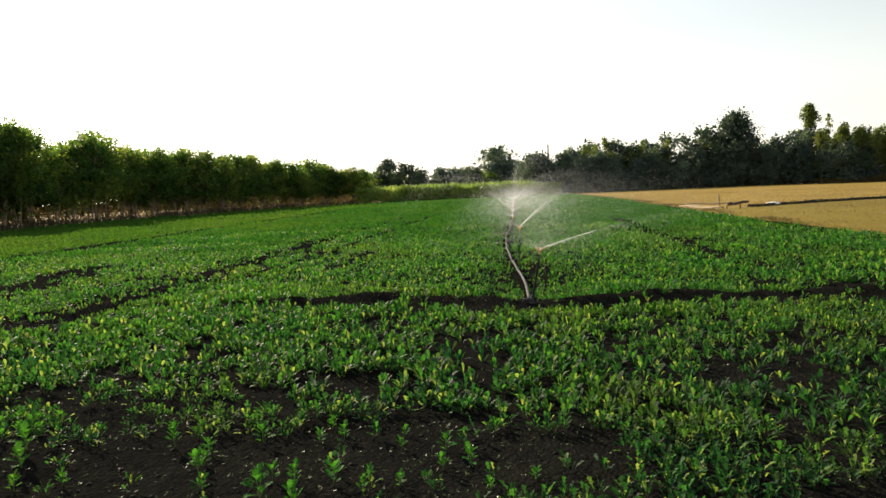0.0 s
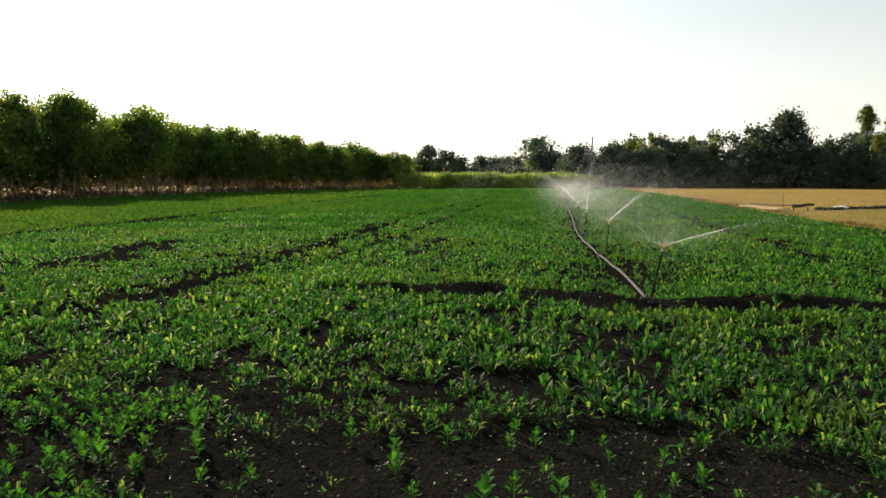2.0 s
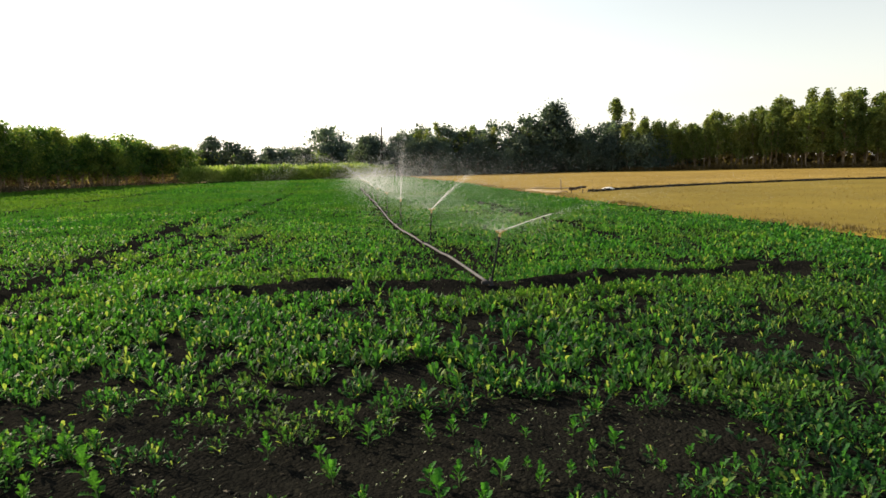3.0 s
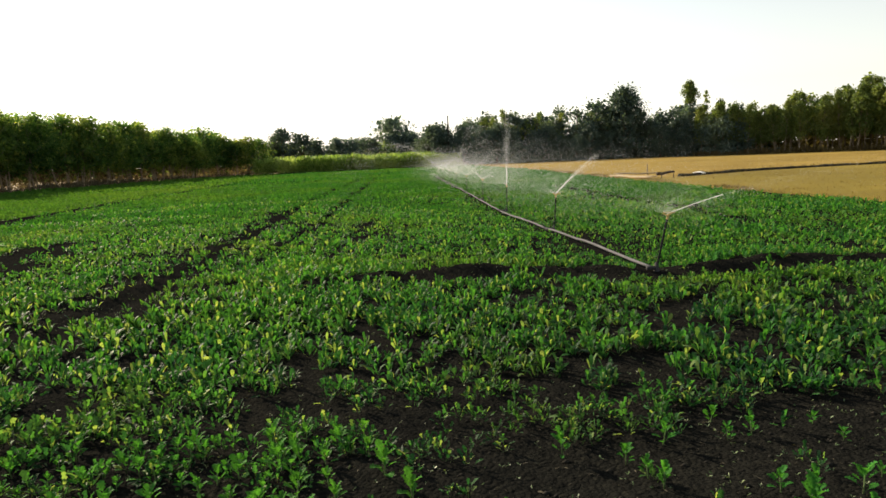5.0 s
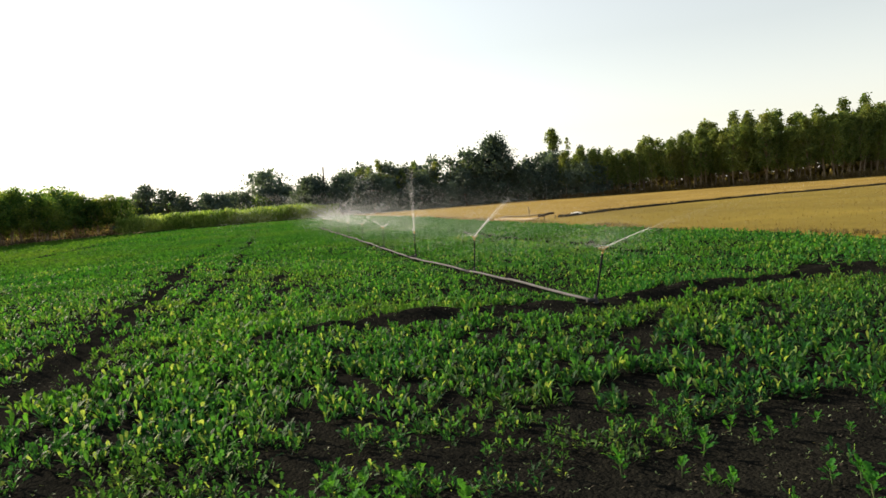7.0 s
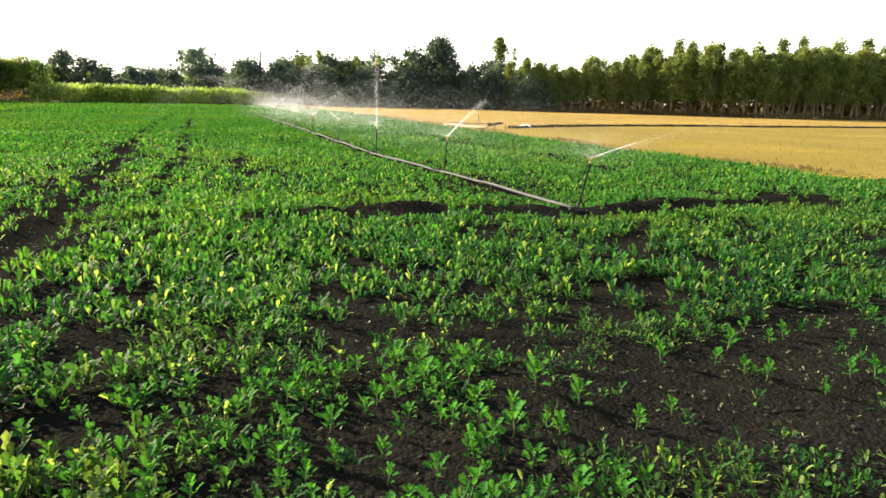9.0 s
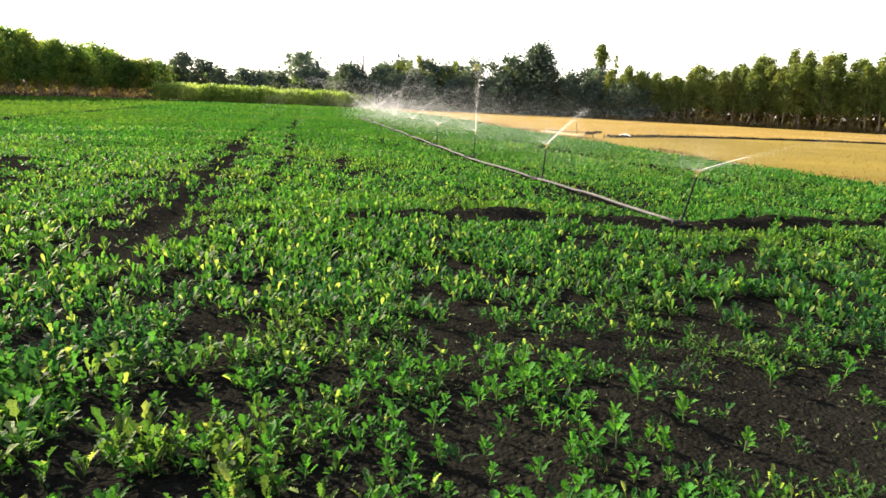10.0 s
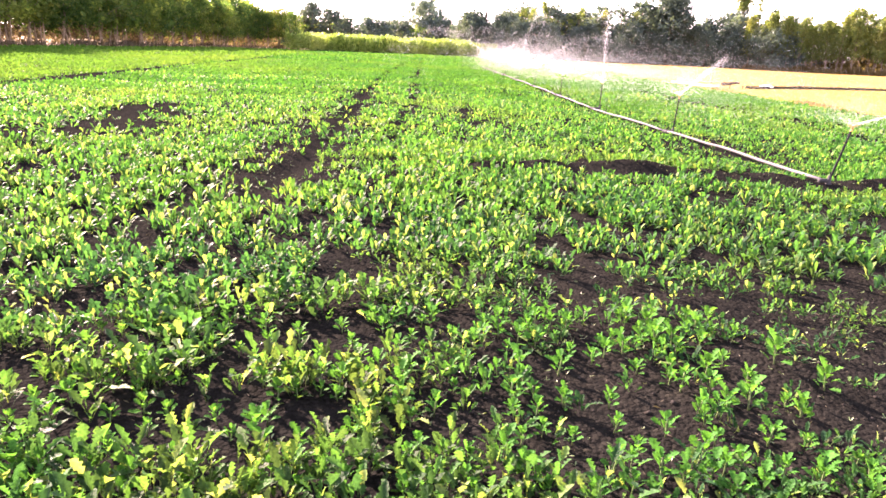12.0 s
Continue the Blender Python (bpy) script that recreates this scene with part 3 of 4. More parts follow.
def seedling(seed, tall, name="seedling", label="young green seedling alone on bare dark soil", category="seedling", group="seedlings on the open soil"):
    """One young plant: a stem with its leaves."""
    r = random.Random(seed)
    root = new(name)
    lean = (r.uniform(-0.015, 0.015), r.uniform(-0.015, 0.015))
    pts = [(lean[0] * t, lean[1] * t, tall * 0.52 * t) for t in (-0.05, 0.4, 0.8, 1.0)]
    part("stem", mesh_from("stem", *tube_arrays(pts, [0.005, 0.0045, 0.004, 0.003], 5), M_STEM, smooth=True), root, "pale green stem")
    for i in range(r.randint(11, 15)):
        a = i * 2.4 + r.uniform(-0.4, 0.4)
        t = 0.05 + 0.95 * (i / 14) ** 0.8
        base = np.array([[lean[0] * t, lean[1] * t, tall * 0.52 * t]])
        v, f = lay_leaves(3, base, np.array([a]), np.array([radians(46 + 34 * t + r.uniform(-12, 12))]), np.array([tall * r.uniform(0.32, 0.48)]), np.array([r.uniform(1.0, 1.45)]), np.array([r.uniform(-0.5, 0.5)]), np.array([r.uniform(-0.1, 0.4)]))
        part("leaf", mesh_from("leaf", v, f, M_CROP_LIT, smooth=True), root)
    return tagged(root, label, category, group)


models = [seedling(s, h) for s, h in ((1, 0.19), (2, 0.235), (3, 0.15), (4, 0.21))]
r_seed, spots = random.Random(11), []
while len(spots) < 46:
    open_soil = BARE if len(spots) < 28 else BARE_4
    s = r_seed.random() * (len(open_soil) - 1)
    a, b = open_soil[int(s)], open_soil[int(s) + 1]
    f = s - int(s)
    q = (a[0] + (b[0] - a[0]) * f + r_seed.gauss(0, 0.3), a[1] + (b[1] - a[1]) * f + r_seed.gauss(0, 0.36))
    if all(math.hypot(q[0] - p[0], q[1] - p[1]) > 0.16 for p in spots):
        spots.append(q)
for i, (x, y) in enumerate(spots):
    m = pose(x, y, float(height(np.array(x), np.array(y))), 0, 0, r_seed.uniform(0, 360)) @ Matrix.Scale(r_seed.uniform(0.7, 1.2), 4)
    if i < len(models):
        models[i].matrix_basis = m
    else:
        copy_thing(models[i % len(models)], m)

# plants of the nearest rows
grown = []
while len(grown) < 220:
    q = (r_seed.uniform(-8.5, -4.4), r_seed.uniform(-7.35, -5.5))
    if all(math.hypot(q[0] - p[0], q[1] - p[1]) > 0.10 for p in grown) and r_seed.random() < float(crop_density(np.array([q[0]]), np.array([q[1]]))[0]):
        grown.append(q)
plant_models = [seedling(s, h, "crop_plant", "bushy young crop plant with lobed green leaves", "crop plant", "plants of the nearest rows") for s, h in ((21, 0.21), (22, 0.24), (23, 0.18), (24, 0.225), (25, 0.2))]
for i, (x, y) in enumerate(grown):
    m = pose(x, y, float(height(np.array(x), np.array(y))) - 0.005, 0, 0, r_seed.uniform(0, 360)) @ Matrix.Scale(r_seed.uniform(0.75, 1.15), 4)
    if i < len(plant_models):
        plant_models[i].matrix_basis = m
    else:
        copy_thing(plant_models[i % len(plant_models)], m)

# clods and straw on the open soil
n = 22000
cx, cy = rng.uniform(-13, 6, n), rng.uniform(-10, 3, n)
keep = (near_line(cx, cy, BARE) < 1.1) | (near_line(cx, cy, BUND) < 0.5) | (rng.random(n) < 0.35)
cx, cy = cx[keep], cy[keep]
octa = np.array([(1, 0, 0), (-1, 0, 0), (0, 1, 0), (0, -1, 0), (0, 0, 1), (0, 0, -1)], float)
octf = np.array([(0, 2, 4), (2, 1, 4), (1, 3, 4), (3, 0, 4), (2, 0, 5), (1, 2, 5), (3, 1, 5), (0, 3, 5)])
sz = 0.004 + 0.022 * rng.random(len(cx)) ** 5
v = octa[None] * sz[:, None, None] * rng.uniform(0.6, 1.3, (len(cx), 6, 1))
v[..., 2] *= 0.7
v += np.stack([cx, cy, clods(cx, cy) + sz * 0.2], -1)[:, None]
tagged(new("soil_clods", mesh_from("soil_clods", v.reshape(-1, 3), (octf[None] + (np.arange(len(cx)) * 6)[:, None, None]).reshape(-1, 3), M_CLOD)),
       "small dark clods of earth scattered on soil", "clods", kind="stuff")
n = 9000
cx, cy = rng.uniform(-9, 3, n), rng.uniform(-9, 2, n)
keep = (near_line(cx, cy, BARE) < 1.3) | (rng.random(n) < 0.4)
cx, cy = cx[keep], cy[keep]
v, f = lay_leaves(2, np.column_stack([cx, cy, clods(cx, cy) + 0.008]), rng.uniform(0, 6.3, len(cx)), rng.normal(0.12, 0.2, len(cx)), 0.010 + 0.05 * rng.random(len(cx)) ** 4, rng.uniform(0.12, 0.6, len(cx)), rng.normal(0, 0.5, len(cx)))
tagged(new("straw_litter", mesh_from("straw_litter", v, f, M_PALESTRAW)), "bits of dry straw lying on dark soil", "straw", kind="stuff")


n = 9000
cx, cy = rng.uniform(-9, 3, n), rng.uniform(-8, 1, n)
keep = rng.random(n) < np.where((near_line(cx, cy, BARE) < 1.0) | (near_line(cx, cy, BARE_4) < 1.0), 1.0, 0.45) * vnoise(cx / 0.5, cy / 0.5, 2)
cx, cy = np.repeat(cx[keep], 3), np.repeat(cy[keep], 3)
v, f = lay_leaves(1, np.column_stack([cx, cy, clods(cx, cy) + 0.006]), rng.uniform(0, 6.3, len(cx)), rng.normal(0.55, 0.25, len(cx)), rng.uniform(0.010, 0.032, len(cx)), rng.uniform(0.6, 1.1, len(cx)), rng.normal(0, 0.5, len(cx)))
tagged(new("seed_leaves", mesh_from("seed_leaves", v, f, M_STEM)), "tiny pale green seed leaves sprouting on dark soil", "sprouts", kind="stuff")


# ---- stubble and dry grass ----
def tufts(name, x, y, z, blades, size, wide, material, label, category, rise=68):
    k = len(x)
    px, py, pz = np.repeat(x, blades), np.repeat(y, blades), np.repeat(z, blades)
    s = np.repeat(size, blades) * rng.uniform(0.5, 1.3, k * blades)
    az = rng.uniform(0, 2 * np.pi, k * blades)
    base = np.column_stack([px + 0.25 * s * np.cos(az) * rng.random(k * blades), py + 0.25 * s * np.sin(az) * rng.random(k * blades), pz])
    v, f = lay_leaves(2, base, az, np.radians(rise + rng.normal(0, 14, k * blades)), s, np.full(k * blades, wide), rng.normal(0, 0.6, k * blades))
    return tagged(new(name, mesh_from(name, v, f, material)), label, category, kind="stuff")


n = 26000
sx, sy = 10 + 75 * rng.random(n) ** 1.6, rng.uniform(-4, 75, n)
keep = (sx > lerp_line(EDGE, sy, 1) + 0.2) & (rng.random(n) < 0.25 + vnoise(sx / 3, sy / 3, 1))
sx, sy = sx[keep], sy[keep]
tufts("stubble", sx, sy, np.full(len(sx), 0.07), 4, np.full(len(sx), 0.11), 0.18, M_STRAW, "short dry golden stubble straws", "stubble")
n = 5200
sy = rng.uniform(-4, 108, n)
sx = lerp_line(EDGE, sy, 1) + rng.normal(0.25, 0.3, n)
tufts("border_weeds", sx, sy, np.full(n, 0.03), 5, 0.07 + 0.11 * vnoise(sy / 2.3, sy * 0, 3), 0.2, M_WEED, "brown dry weeds along the border of two fields", "weeds", 60)
bx, by = np.array(along(BANK, 0.09, 0.25, 8)).T
tufts("bank_weeds", bx, by, np.full(len(bx), 0.12), 4, np.full(len(bx), 0.22), 0.2, M_WEED, "dry weeds on a low ditch bank", "weeds", 60)
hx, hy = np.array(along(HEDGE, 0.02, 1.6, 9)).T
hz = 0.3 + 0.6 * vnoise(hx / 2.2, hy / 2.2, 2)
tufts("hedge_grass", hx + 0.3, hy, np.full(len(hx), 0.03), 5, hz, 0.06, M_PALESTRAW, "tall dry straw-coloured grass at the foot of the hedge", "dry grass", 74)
fx, fy = np.array(along(FAR[3:], 0.05, 1.3, 10)).T
tufts("wood_edge_grass", fx, fy, np.full(len(fx), 0.06), 5, 0.45 + 0.9 * vnoise(fx / 3, fy / 3, 2), 0.14, M_WEED, "dry brown grass and shrubs along the wood's edge", "dry grass", 70)


# ---- tall cane behind the field ----
n = 3600
u = rng.random(n)
qx = -23.0 + 34.5 * u
qy = lerp_line(CANE, qx, 0) + 14 * rng.random(n) ** 1.7
qh = 2.1 + 0.7 * vnoise(qx / 2.5, qy / 2.5, 3)
blades = 9
px, py, ph = np.repeat(qx, blades), np.repeat(qy, blades), np.repeat(qh, blades)
lev = rng.random(n * blades)
cv, cf = lay_leaves(1, np.column_stack([px, py, ph * (0.05 + 0.75 * lev)]), rng.uniform(0, 6.3, n * blades), np.radians(62 - 30 * (1 - lev) + rng.normal(0, 12, n * blades)), ph * rng.uniform(0.22, 0.42, n * blades), rng.uniform(0.3, 0.5, n * blades), rng.normal(0, 0.4, n * blades))
tagged(new("tall_cane", mesh_from("tall_cane", cv, cf, M_CANE)), "tall pale-topped green cane standing in a dense block", "cane", kind="stuff")


# ---- trees ----
def tree(name, seed, h, r0, low, width, clumps, leaves, leaf, bark, green, label, category, group, column=0.0, stems=1, droop=0.0, ragged=0.25):
    """A tapered trunk with limbs, and a crown of many small leaves in clumps."""
    r = np.random.default_rng(seed)
    root = new(name)
    wood, centres, spread = [], [], []
    for s in range(stems):
        lean = r.normal(0, 0.04 * h, 2) * (1 if stems == 1 else 2.2)
        start = r.normal(0, 0.25, 2) * (stems > 1)
        t = np.linspace(0, 1, 8)
        bend = np.cumsum(r.normal(0, 0.012 * h, (8, 2)), axis=0)
        line = np.column_stack([start[0] + lean[0] * t + bend[:, 0], start[1] + lean[1] * t + bend[:, 1], -0.1 + (0.92 * h + 0.1) * t])
        wood.append(tube_arrays(line, r0 * (1 - 0.85 * t) * (1.0 if stems == 1 else 0.75), 7))
        for c in range(clumps // stems):
            u = r.random() ** 0.85
            z = low * h + (h * 0.97 - low * h) * u
            env = width * ((1 - column) * math.sqrt(max(0.02, 1 - (1.75 * u - 0.75) ** 2)) + column * (0.75 + 0.25 * math.sin(3.1 * u)) * (1 - 0.78 * u ** 2.6))
            env *= 1 + ragged * r.normal()
            a, rad = r.uniform(0, 2 * np.pi), env * math.sqrt(r.uniform(0.08, 1.0))
            k = min(7, z / (0.92 * h) * 7)
            axis_pt = line[int(k)] + (line[min(7, int(k) + 1)] - line[int(k)]) * (k - int(k))
            centre = np.array([axis_pt[0] + rad * math.cos(a), axis_pt[1] + rad * math.sin(a), z])
            centres.append(centre)
            spread.append(width * r.uniform(0.12, 0.24))
            if c % 6 == 0:
                foot = line[max(1, int(k) - 1)]
                mid = foot * 0.5 + centre * 0.5 + np.array([0, 0, 0.05 * h])
                wood.append(tube_arrays([foot, mid, centre], [r0 * 0.32, r0 * 0.2, r0 * 0.06], 4))
    trunk = part("trunk", mesh_from("trunk", *joined(wood), bark, smooth=True), root)
    hearts = np.array(centres)
    centres, spread = np.repeat(hearts, leaves, 0), np.repeat(np.array(spread), leaves)
    k = len(centres)
    base = centres + np.clip(r.normal(0, 1, (k, 3)), -1.5, 1.5) * spread[:, None] * np.array([1, 1, 0.8])
    base[:, 2] = np.maximum(base[:, 2], 0.15)
    v, f = lay_leaves(2, base, r.uniform(0, 6.3, k), r.normal(-droop, 0.7, k), leaf * r.uniform(0.5, 1.4, k), r.uniform(0.7, 1.5, k), r.normal(0, 0.8, k))
    inner = np.repeat(hearts * np.array([0.78, 0.78, 0.97]), 4, 0)
    k = len(inner)
    inner = inner + r.normal(0, 0.10 * width, (k, 3))
    inner[:, 2] = np.maximum(inner[:, 2], low * h + 0.1 * h)
    core = lay_leaves(2, inner, r.uniform(0, 6.3, k), r.normal(-droop, 0.8, k), width * r.uniform(0.16, 0.30, k), r.uniform(0.9, 1.5, k), r.normal(0, 0.9, k))
    part("crown", mesh_from("crown", *joined([(v, f), core]), green), root)
    return tagged(root, label, category, group)


def plant_row(models, spots, seed, lo, hi, grow=None):
    r = random.Random(seed)
    for i, (x, y) in enumerate(spots):
        s = r.uniform(lo, hi) * (float(np.interp(x, *grow)) if grow else 1.0)
        m = pose(x, y, 0.02, 0, 0, r.uniform(0, 360)) @ Matrix.Diagonal((s * r.uniform(0.9, 1.12), s * r.uniform(0.9, 1.12), s, 1))
        if i < len(models):
            models[i].matrix_basis = m
        else:
            copy_thing(models[r.randrange(len(models))], m)


hedge_models = [tree("hedge_tree", 20 + i, h, 0.10, 0.26, w, 165, 26, 0.23, M_PALE, M_HEDGE, "bushy dark green field-edge tree above dry grass", "tree", "hedge trees", 0.35, 3, 0.2, 0.2)
                for i, (h, w) in enumerate(((8.0, 2.4), (7.6, 2.7), (8.5, 2.3), (7.2, 2.6)))]
row_1 = along(HEDGE, 2.0, 0.5, 21)
row_2 = [(x - 2.6, y) for x, y in along(HEDGE, 4.2, 0.7, 22)]
HEDGE_GROW = ([-44, -42.6, -40, -36, -30, -25, -22], [1.04, 1.04, 1.0, 0.95, 0.86, 0.78, 0.66])
plant_row(hedge_models, row_1, 23, 0.92, 1.05, HEDGE_GROW)
back_models = [tree("hedge_tree", 26 + i, 7.3, 0.13, 0.2, 2.6, 60, 16, 0.5, M_BARK, M_HEDGE, "bushy dark green field-edge tree above dry grass", "tree", "hedge trees", 0.35, 2, 0.2, 0.3) for i in range(2)]
plant_row(back_models, row_2, 24, 0.9, 1.1, HEDGE_GROW)
ux, uy = np.array(along(HEDGE, 0.0016, 0.0, 38)).T
ux = ux - 1.2 - 4.0 * rng.random(len(ux))
uz = 0.1 + 4.0 * rng.random(len(ux)) ** 0.8
uv, uf = lay_leaves(2, np.column_stack([ux, uy, uz]), rng.uniform(0, 6.3, len(ux)), rng.normal(0.2, 0.7, len(ux)), rng.uniform(0.2, 0.5, len(ux)), rng.uniform(0.5, 1.0, len(ux)), rng.normal(0, 0.8, len(ux)))
tagged(new("hedge_thicket", mesh_from("hedge_thicket", uv, uf, M_DRYBRUSH)), "brown dry thicket between the hedge trunks", "thicket", kind="stuff")

euc_models = [tree("eucalyptus_tree", 40 + i, h, 0.12, 0.27, w, 165, 24, 0.27, M_PALE, M_EUC, "slender eucalyptus with pale trunk and narrow drooping crown", "tree", "eucalyptus plantation", 0.8, 1, 0.6, 0.3)
              for i, (h, w) in enumerate(((12.2, 1.5), (11.2, 1.7), (12.8, 1.4), (11.6, 1.6), (10.4, 1.5)))]
EUC = [(54.0, 105.0), (62.0, 98.5), (76.0, 87.0), (88.0, 77.5), (104.0, 77.5), (140.0, 79.0)]
row_1 = along(EUC, 1.65, 0.5, 31)
row_2 = [(x + 1.6, y + 2.2) for x, y in along(EUC, 1.5, 0.6, 32)]
row_3 = [(x + 3.4, y + 4.6) for x, y in along(EUC, 1.7, 0.7, 33)]
GROW = ([54, 66, 74, 92, 100, 140], [0.75, 1.0, 1.2, 1.23, 1.36, 1.4])
plant_row(euc_models, row_1, 34, 0.88, 1.08, GROW)
back_models = [tree("eucalyptus_tree", 46 + i, h, 0.11, 0.26, 1.6, 50, 16, 0.52, M_PALE, M_EUC, "slender eucalyptus with pale trunk and narrow drooping crown", "tree", "eucalyptus plantation", 0.8, 1, 0.6, 0.3) for i, h in enumerate((12.4, 11.4, 12.0))]
plant_row(back_models, row_2 + row_3, 35, 0.86, 1.1, GROW)

wood_models = [tree("woodland_tree", 60 + i, h, 0.22, 0.05, w, 170, 24, 0.38, M_BARK, M_WOOD_HAZED, "dense dark green tree in a mixed wood", "tree", "mixed wood", 0.25, 1, 0.1, 0.3)
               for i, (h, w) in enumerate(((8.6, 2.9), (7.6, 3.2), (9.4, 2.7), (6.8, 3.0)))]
WOODS = [(12.5, 113.5), (28.0, 112.0), (42.0, 111.0), (52.0, 106.0), (60.0, 101.0)]
row_1 = along(WOODS, 3.0, 0.7, 41)
row_2 = [(x + 1.5, y + 4.5) for x, y in along(WOODS, 3.2, 1.0, 42)]
row_3 = [(x + 3.0, y + 10.0) for x, y in along(WOODS, 3.6, 1.2, 43)]
plant_row(wood_models, row_1, 44, 0.74, 1.02)
back_models = [tree("woodland_tree", 66 + i, h, 0.2, 0.05, 3.0, 70, 18, 0.62, M_BARK, M_WOOD_HAZED, "dense dark green tree in a mixed wood", "tree", "mixed wood", 0.25, 1, 0.1, 0.3) for i, h in enumerate((8.8, 7.8, 9.6))]
plant_row(back_models, row_2 + row_3, 45, 0.9, 1.2)


ux, uy = np.array(along(EUC, 0.006, 0.0, 36)).T
ux, uy = ux + 1.0 + 11.0 * rng.random(len(ux)) ** 0.6, uy + 1.5 + 11.0 * rng.random(len(uy)) ** 0.6
uz = (0.1 + 3.8 * rng.random(len(ux)) ** 1.3) * (0.5 + 0.7 * vnoise(ux / 3, uy / 3, 1))
uv, uf = lay_leaves(2, np.column_stack([ux, uy, uz]), rng.uniform(0, 6.3, len(ux)), rng.normal(0.2, 0.7, len(ux)), rng.uniform(0.5, 1.0, len(ux)), rng.uniform(0.8, 1.5, len(ux)), rng.normal(0, 0.8, len(ux)))
tagged(new("undergrowth", mesh_from("undergrowth", uv, uf, M_SCRUB)), "tan undergrowth between plantation trunks", "undergrowth", kind="stuff")


ux, uy = np.array(along(EUC, 0.006, 0.0, 39)).T
ux, uy = ux + 5.0 + 9.0 * rng.random(len(ux)), uy + 6.0 + 9.0 * rng.random(len(uy))
uz = 2.8 + 5.4 * rng.random(len(ux)) * (0.6 + 0.4 * vnoise(ux / 3, uy / 3, 1))
uv, uf = lay_leaves(2, np.column_stack([ux, uy, uz]), rng.uniform(0, 6.3, len(ux)), rng.normal(0.2, 0.7, len(ux)), rng.uniform(0.6, 1.2, len(ux)), rng.uniform(0.8, 1.5, len(ux)), rng.normal(0, 0.8, len(ux)))
tagged(new("plantation_interior", mesh_from("plantation_interior", uv, uf, M_WOOD_HAZED)), "dark foliage deep inside the eucalyptus plantation", "foliage", kind="stuff")


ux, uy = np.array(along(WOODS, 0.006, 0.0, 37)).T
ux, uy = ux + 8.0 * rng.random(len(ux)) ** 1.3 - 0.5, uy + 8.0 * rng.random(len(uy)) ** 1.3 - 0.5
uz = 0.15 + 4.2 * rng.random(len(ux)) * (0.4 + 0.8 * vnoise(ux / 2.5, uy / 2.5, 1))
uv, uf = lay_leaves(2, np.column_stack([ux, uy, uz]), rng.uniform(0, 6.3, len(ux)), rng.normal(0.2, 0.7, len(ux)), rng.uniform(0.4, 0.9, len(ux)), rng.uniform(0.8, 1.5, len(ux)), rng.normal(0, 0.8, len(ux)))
tagged(new("wood_thicket", mesh_from("wood_thicket", uv, uf, M_WOOD_HAZED)), "dark dense thicket filling the foot of the wood", "thicket", kind="stuff")


def lone(model, x, y, s, sz=1.0, rz=0.0):
    model.matrix_basis = pose(x, y, 0, 0, 0, rz) @ Matrix.Diagonal((s, s, s * sz, 1))


lone(tree("broad_tree", 71, 12.5, 0.3, 0.1, 4.4, 260, 36, 0.40, M_BARK, M_WOOD_HAZED, "tall broad dark tree rising out of the wood", "tree", "", 0.95, 1, 0.1, 0.16), 42.0, 111.5, 1.1, 0.93)
lone(tree("bare_topped_tree", 72, 14.5, 0.17, 0.70, 1.3, 130, 26, 0.30, M_PALE, M_EUC, "tall thin tree with a small crown on a bare trunk", "tree", "", 0.5, 1, 0.3, 0.3), 54.8, 110.5, 0.97)
lone(tree("bare_topped_tree", 73, 12.6, 0.13, 0.8, 0.55, 16, 22, 0.28, M_PALE, M_EUC, "thin small-crowned tree on a bare trunk", "tree", "", 0.5, 1, 0.3, 0.3), 58.2, 110.5, 0.97)
lone(tree("round_tree", 74, 6.6, 0.25, 0.05, 3.2, 190, 36, 0.40, M_BARK, M_WOOD_HAZED, "round dense dark green tree", "tree", "", 0.0, 1, 0.1, 0.12), 7.6, 115.0, 1.12)
lone(tree("spreading_tree", 75, 10.4, 0.25, 0.3, 5.0, 130, 34, 0.32, M_BARK, M_WOOD_HAZED, "loose grey-green spreading tree with see-through crown", "tree", "", 0.0, 3, 0.1, 0.35), 0.5, 140.0, 1.0)
lone(tree("round_tree", 76, 9.0, 0.25, 0.2, 3.4, 120, 28, 0.42, M_BARK, M_WOOD_HAZED, "round dark tree standing behind the cane", "tree", "", 0.0, 1, 0.1, 0.2), -22.3, 127.0, 0.92)

far_models = [tree("far_tree", 80 + i, h, 0.2, 0.08, w, 80, 24, 0.5, M_BARK, M_HEDGE if i % 2 else M_WOOD_HAZED, "distant green tree behind the cane", "tree", "far tree line", 0.2, 1, 0.1, 0.3)
              for i, (h, w) in enumerate(((6.6, 3.0), (5.8, 3.2), (7.2, 2.6)))]
row_1 = along([(-40.0, 118.0), (-20.0, 130.0), (14.0, 138.0)], 3.2, 0.9, 51)
row_2 = along([(-44.0, 130.0), (-20.0, 144.0), (18.0, 150.0)], 4.0, 1.3, 52)
plant_row(far_models, row_1 + row_2, 53, 0.75, 1.05)
thin_models = [tree("thin_tree", 90 + i, h, 0.12, 0.45, 1.3, 34, 22, 0.36, M_BARK, M_EUC, "thin airy tree above the wood", "tree", "thin trees of the wood", 0.4, 1, 0.2, 0.35) for i, h in enumerate((9.2, 10.2))]
plant_row(thin_models, [(16.5, 117.5), (21.0, 116.0), (23.6, 115.5), (26.2, 115.0), (31.0, 115.5), (35.5, 114.0), (29.0, 117.0), (18.5, 119.0)], 54, 0.82, 1.0)

mast = new("dead_pole", mesh_from("dead_pole", *tube_arrays([(9.6, 114.0, 0), (9.65, 114.0, 4.0), (9.7, 114.0, 9.2)], [0.16, 0.14, 0.12], 7), M_DARKWOOD, smooth=True))
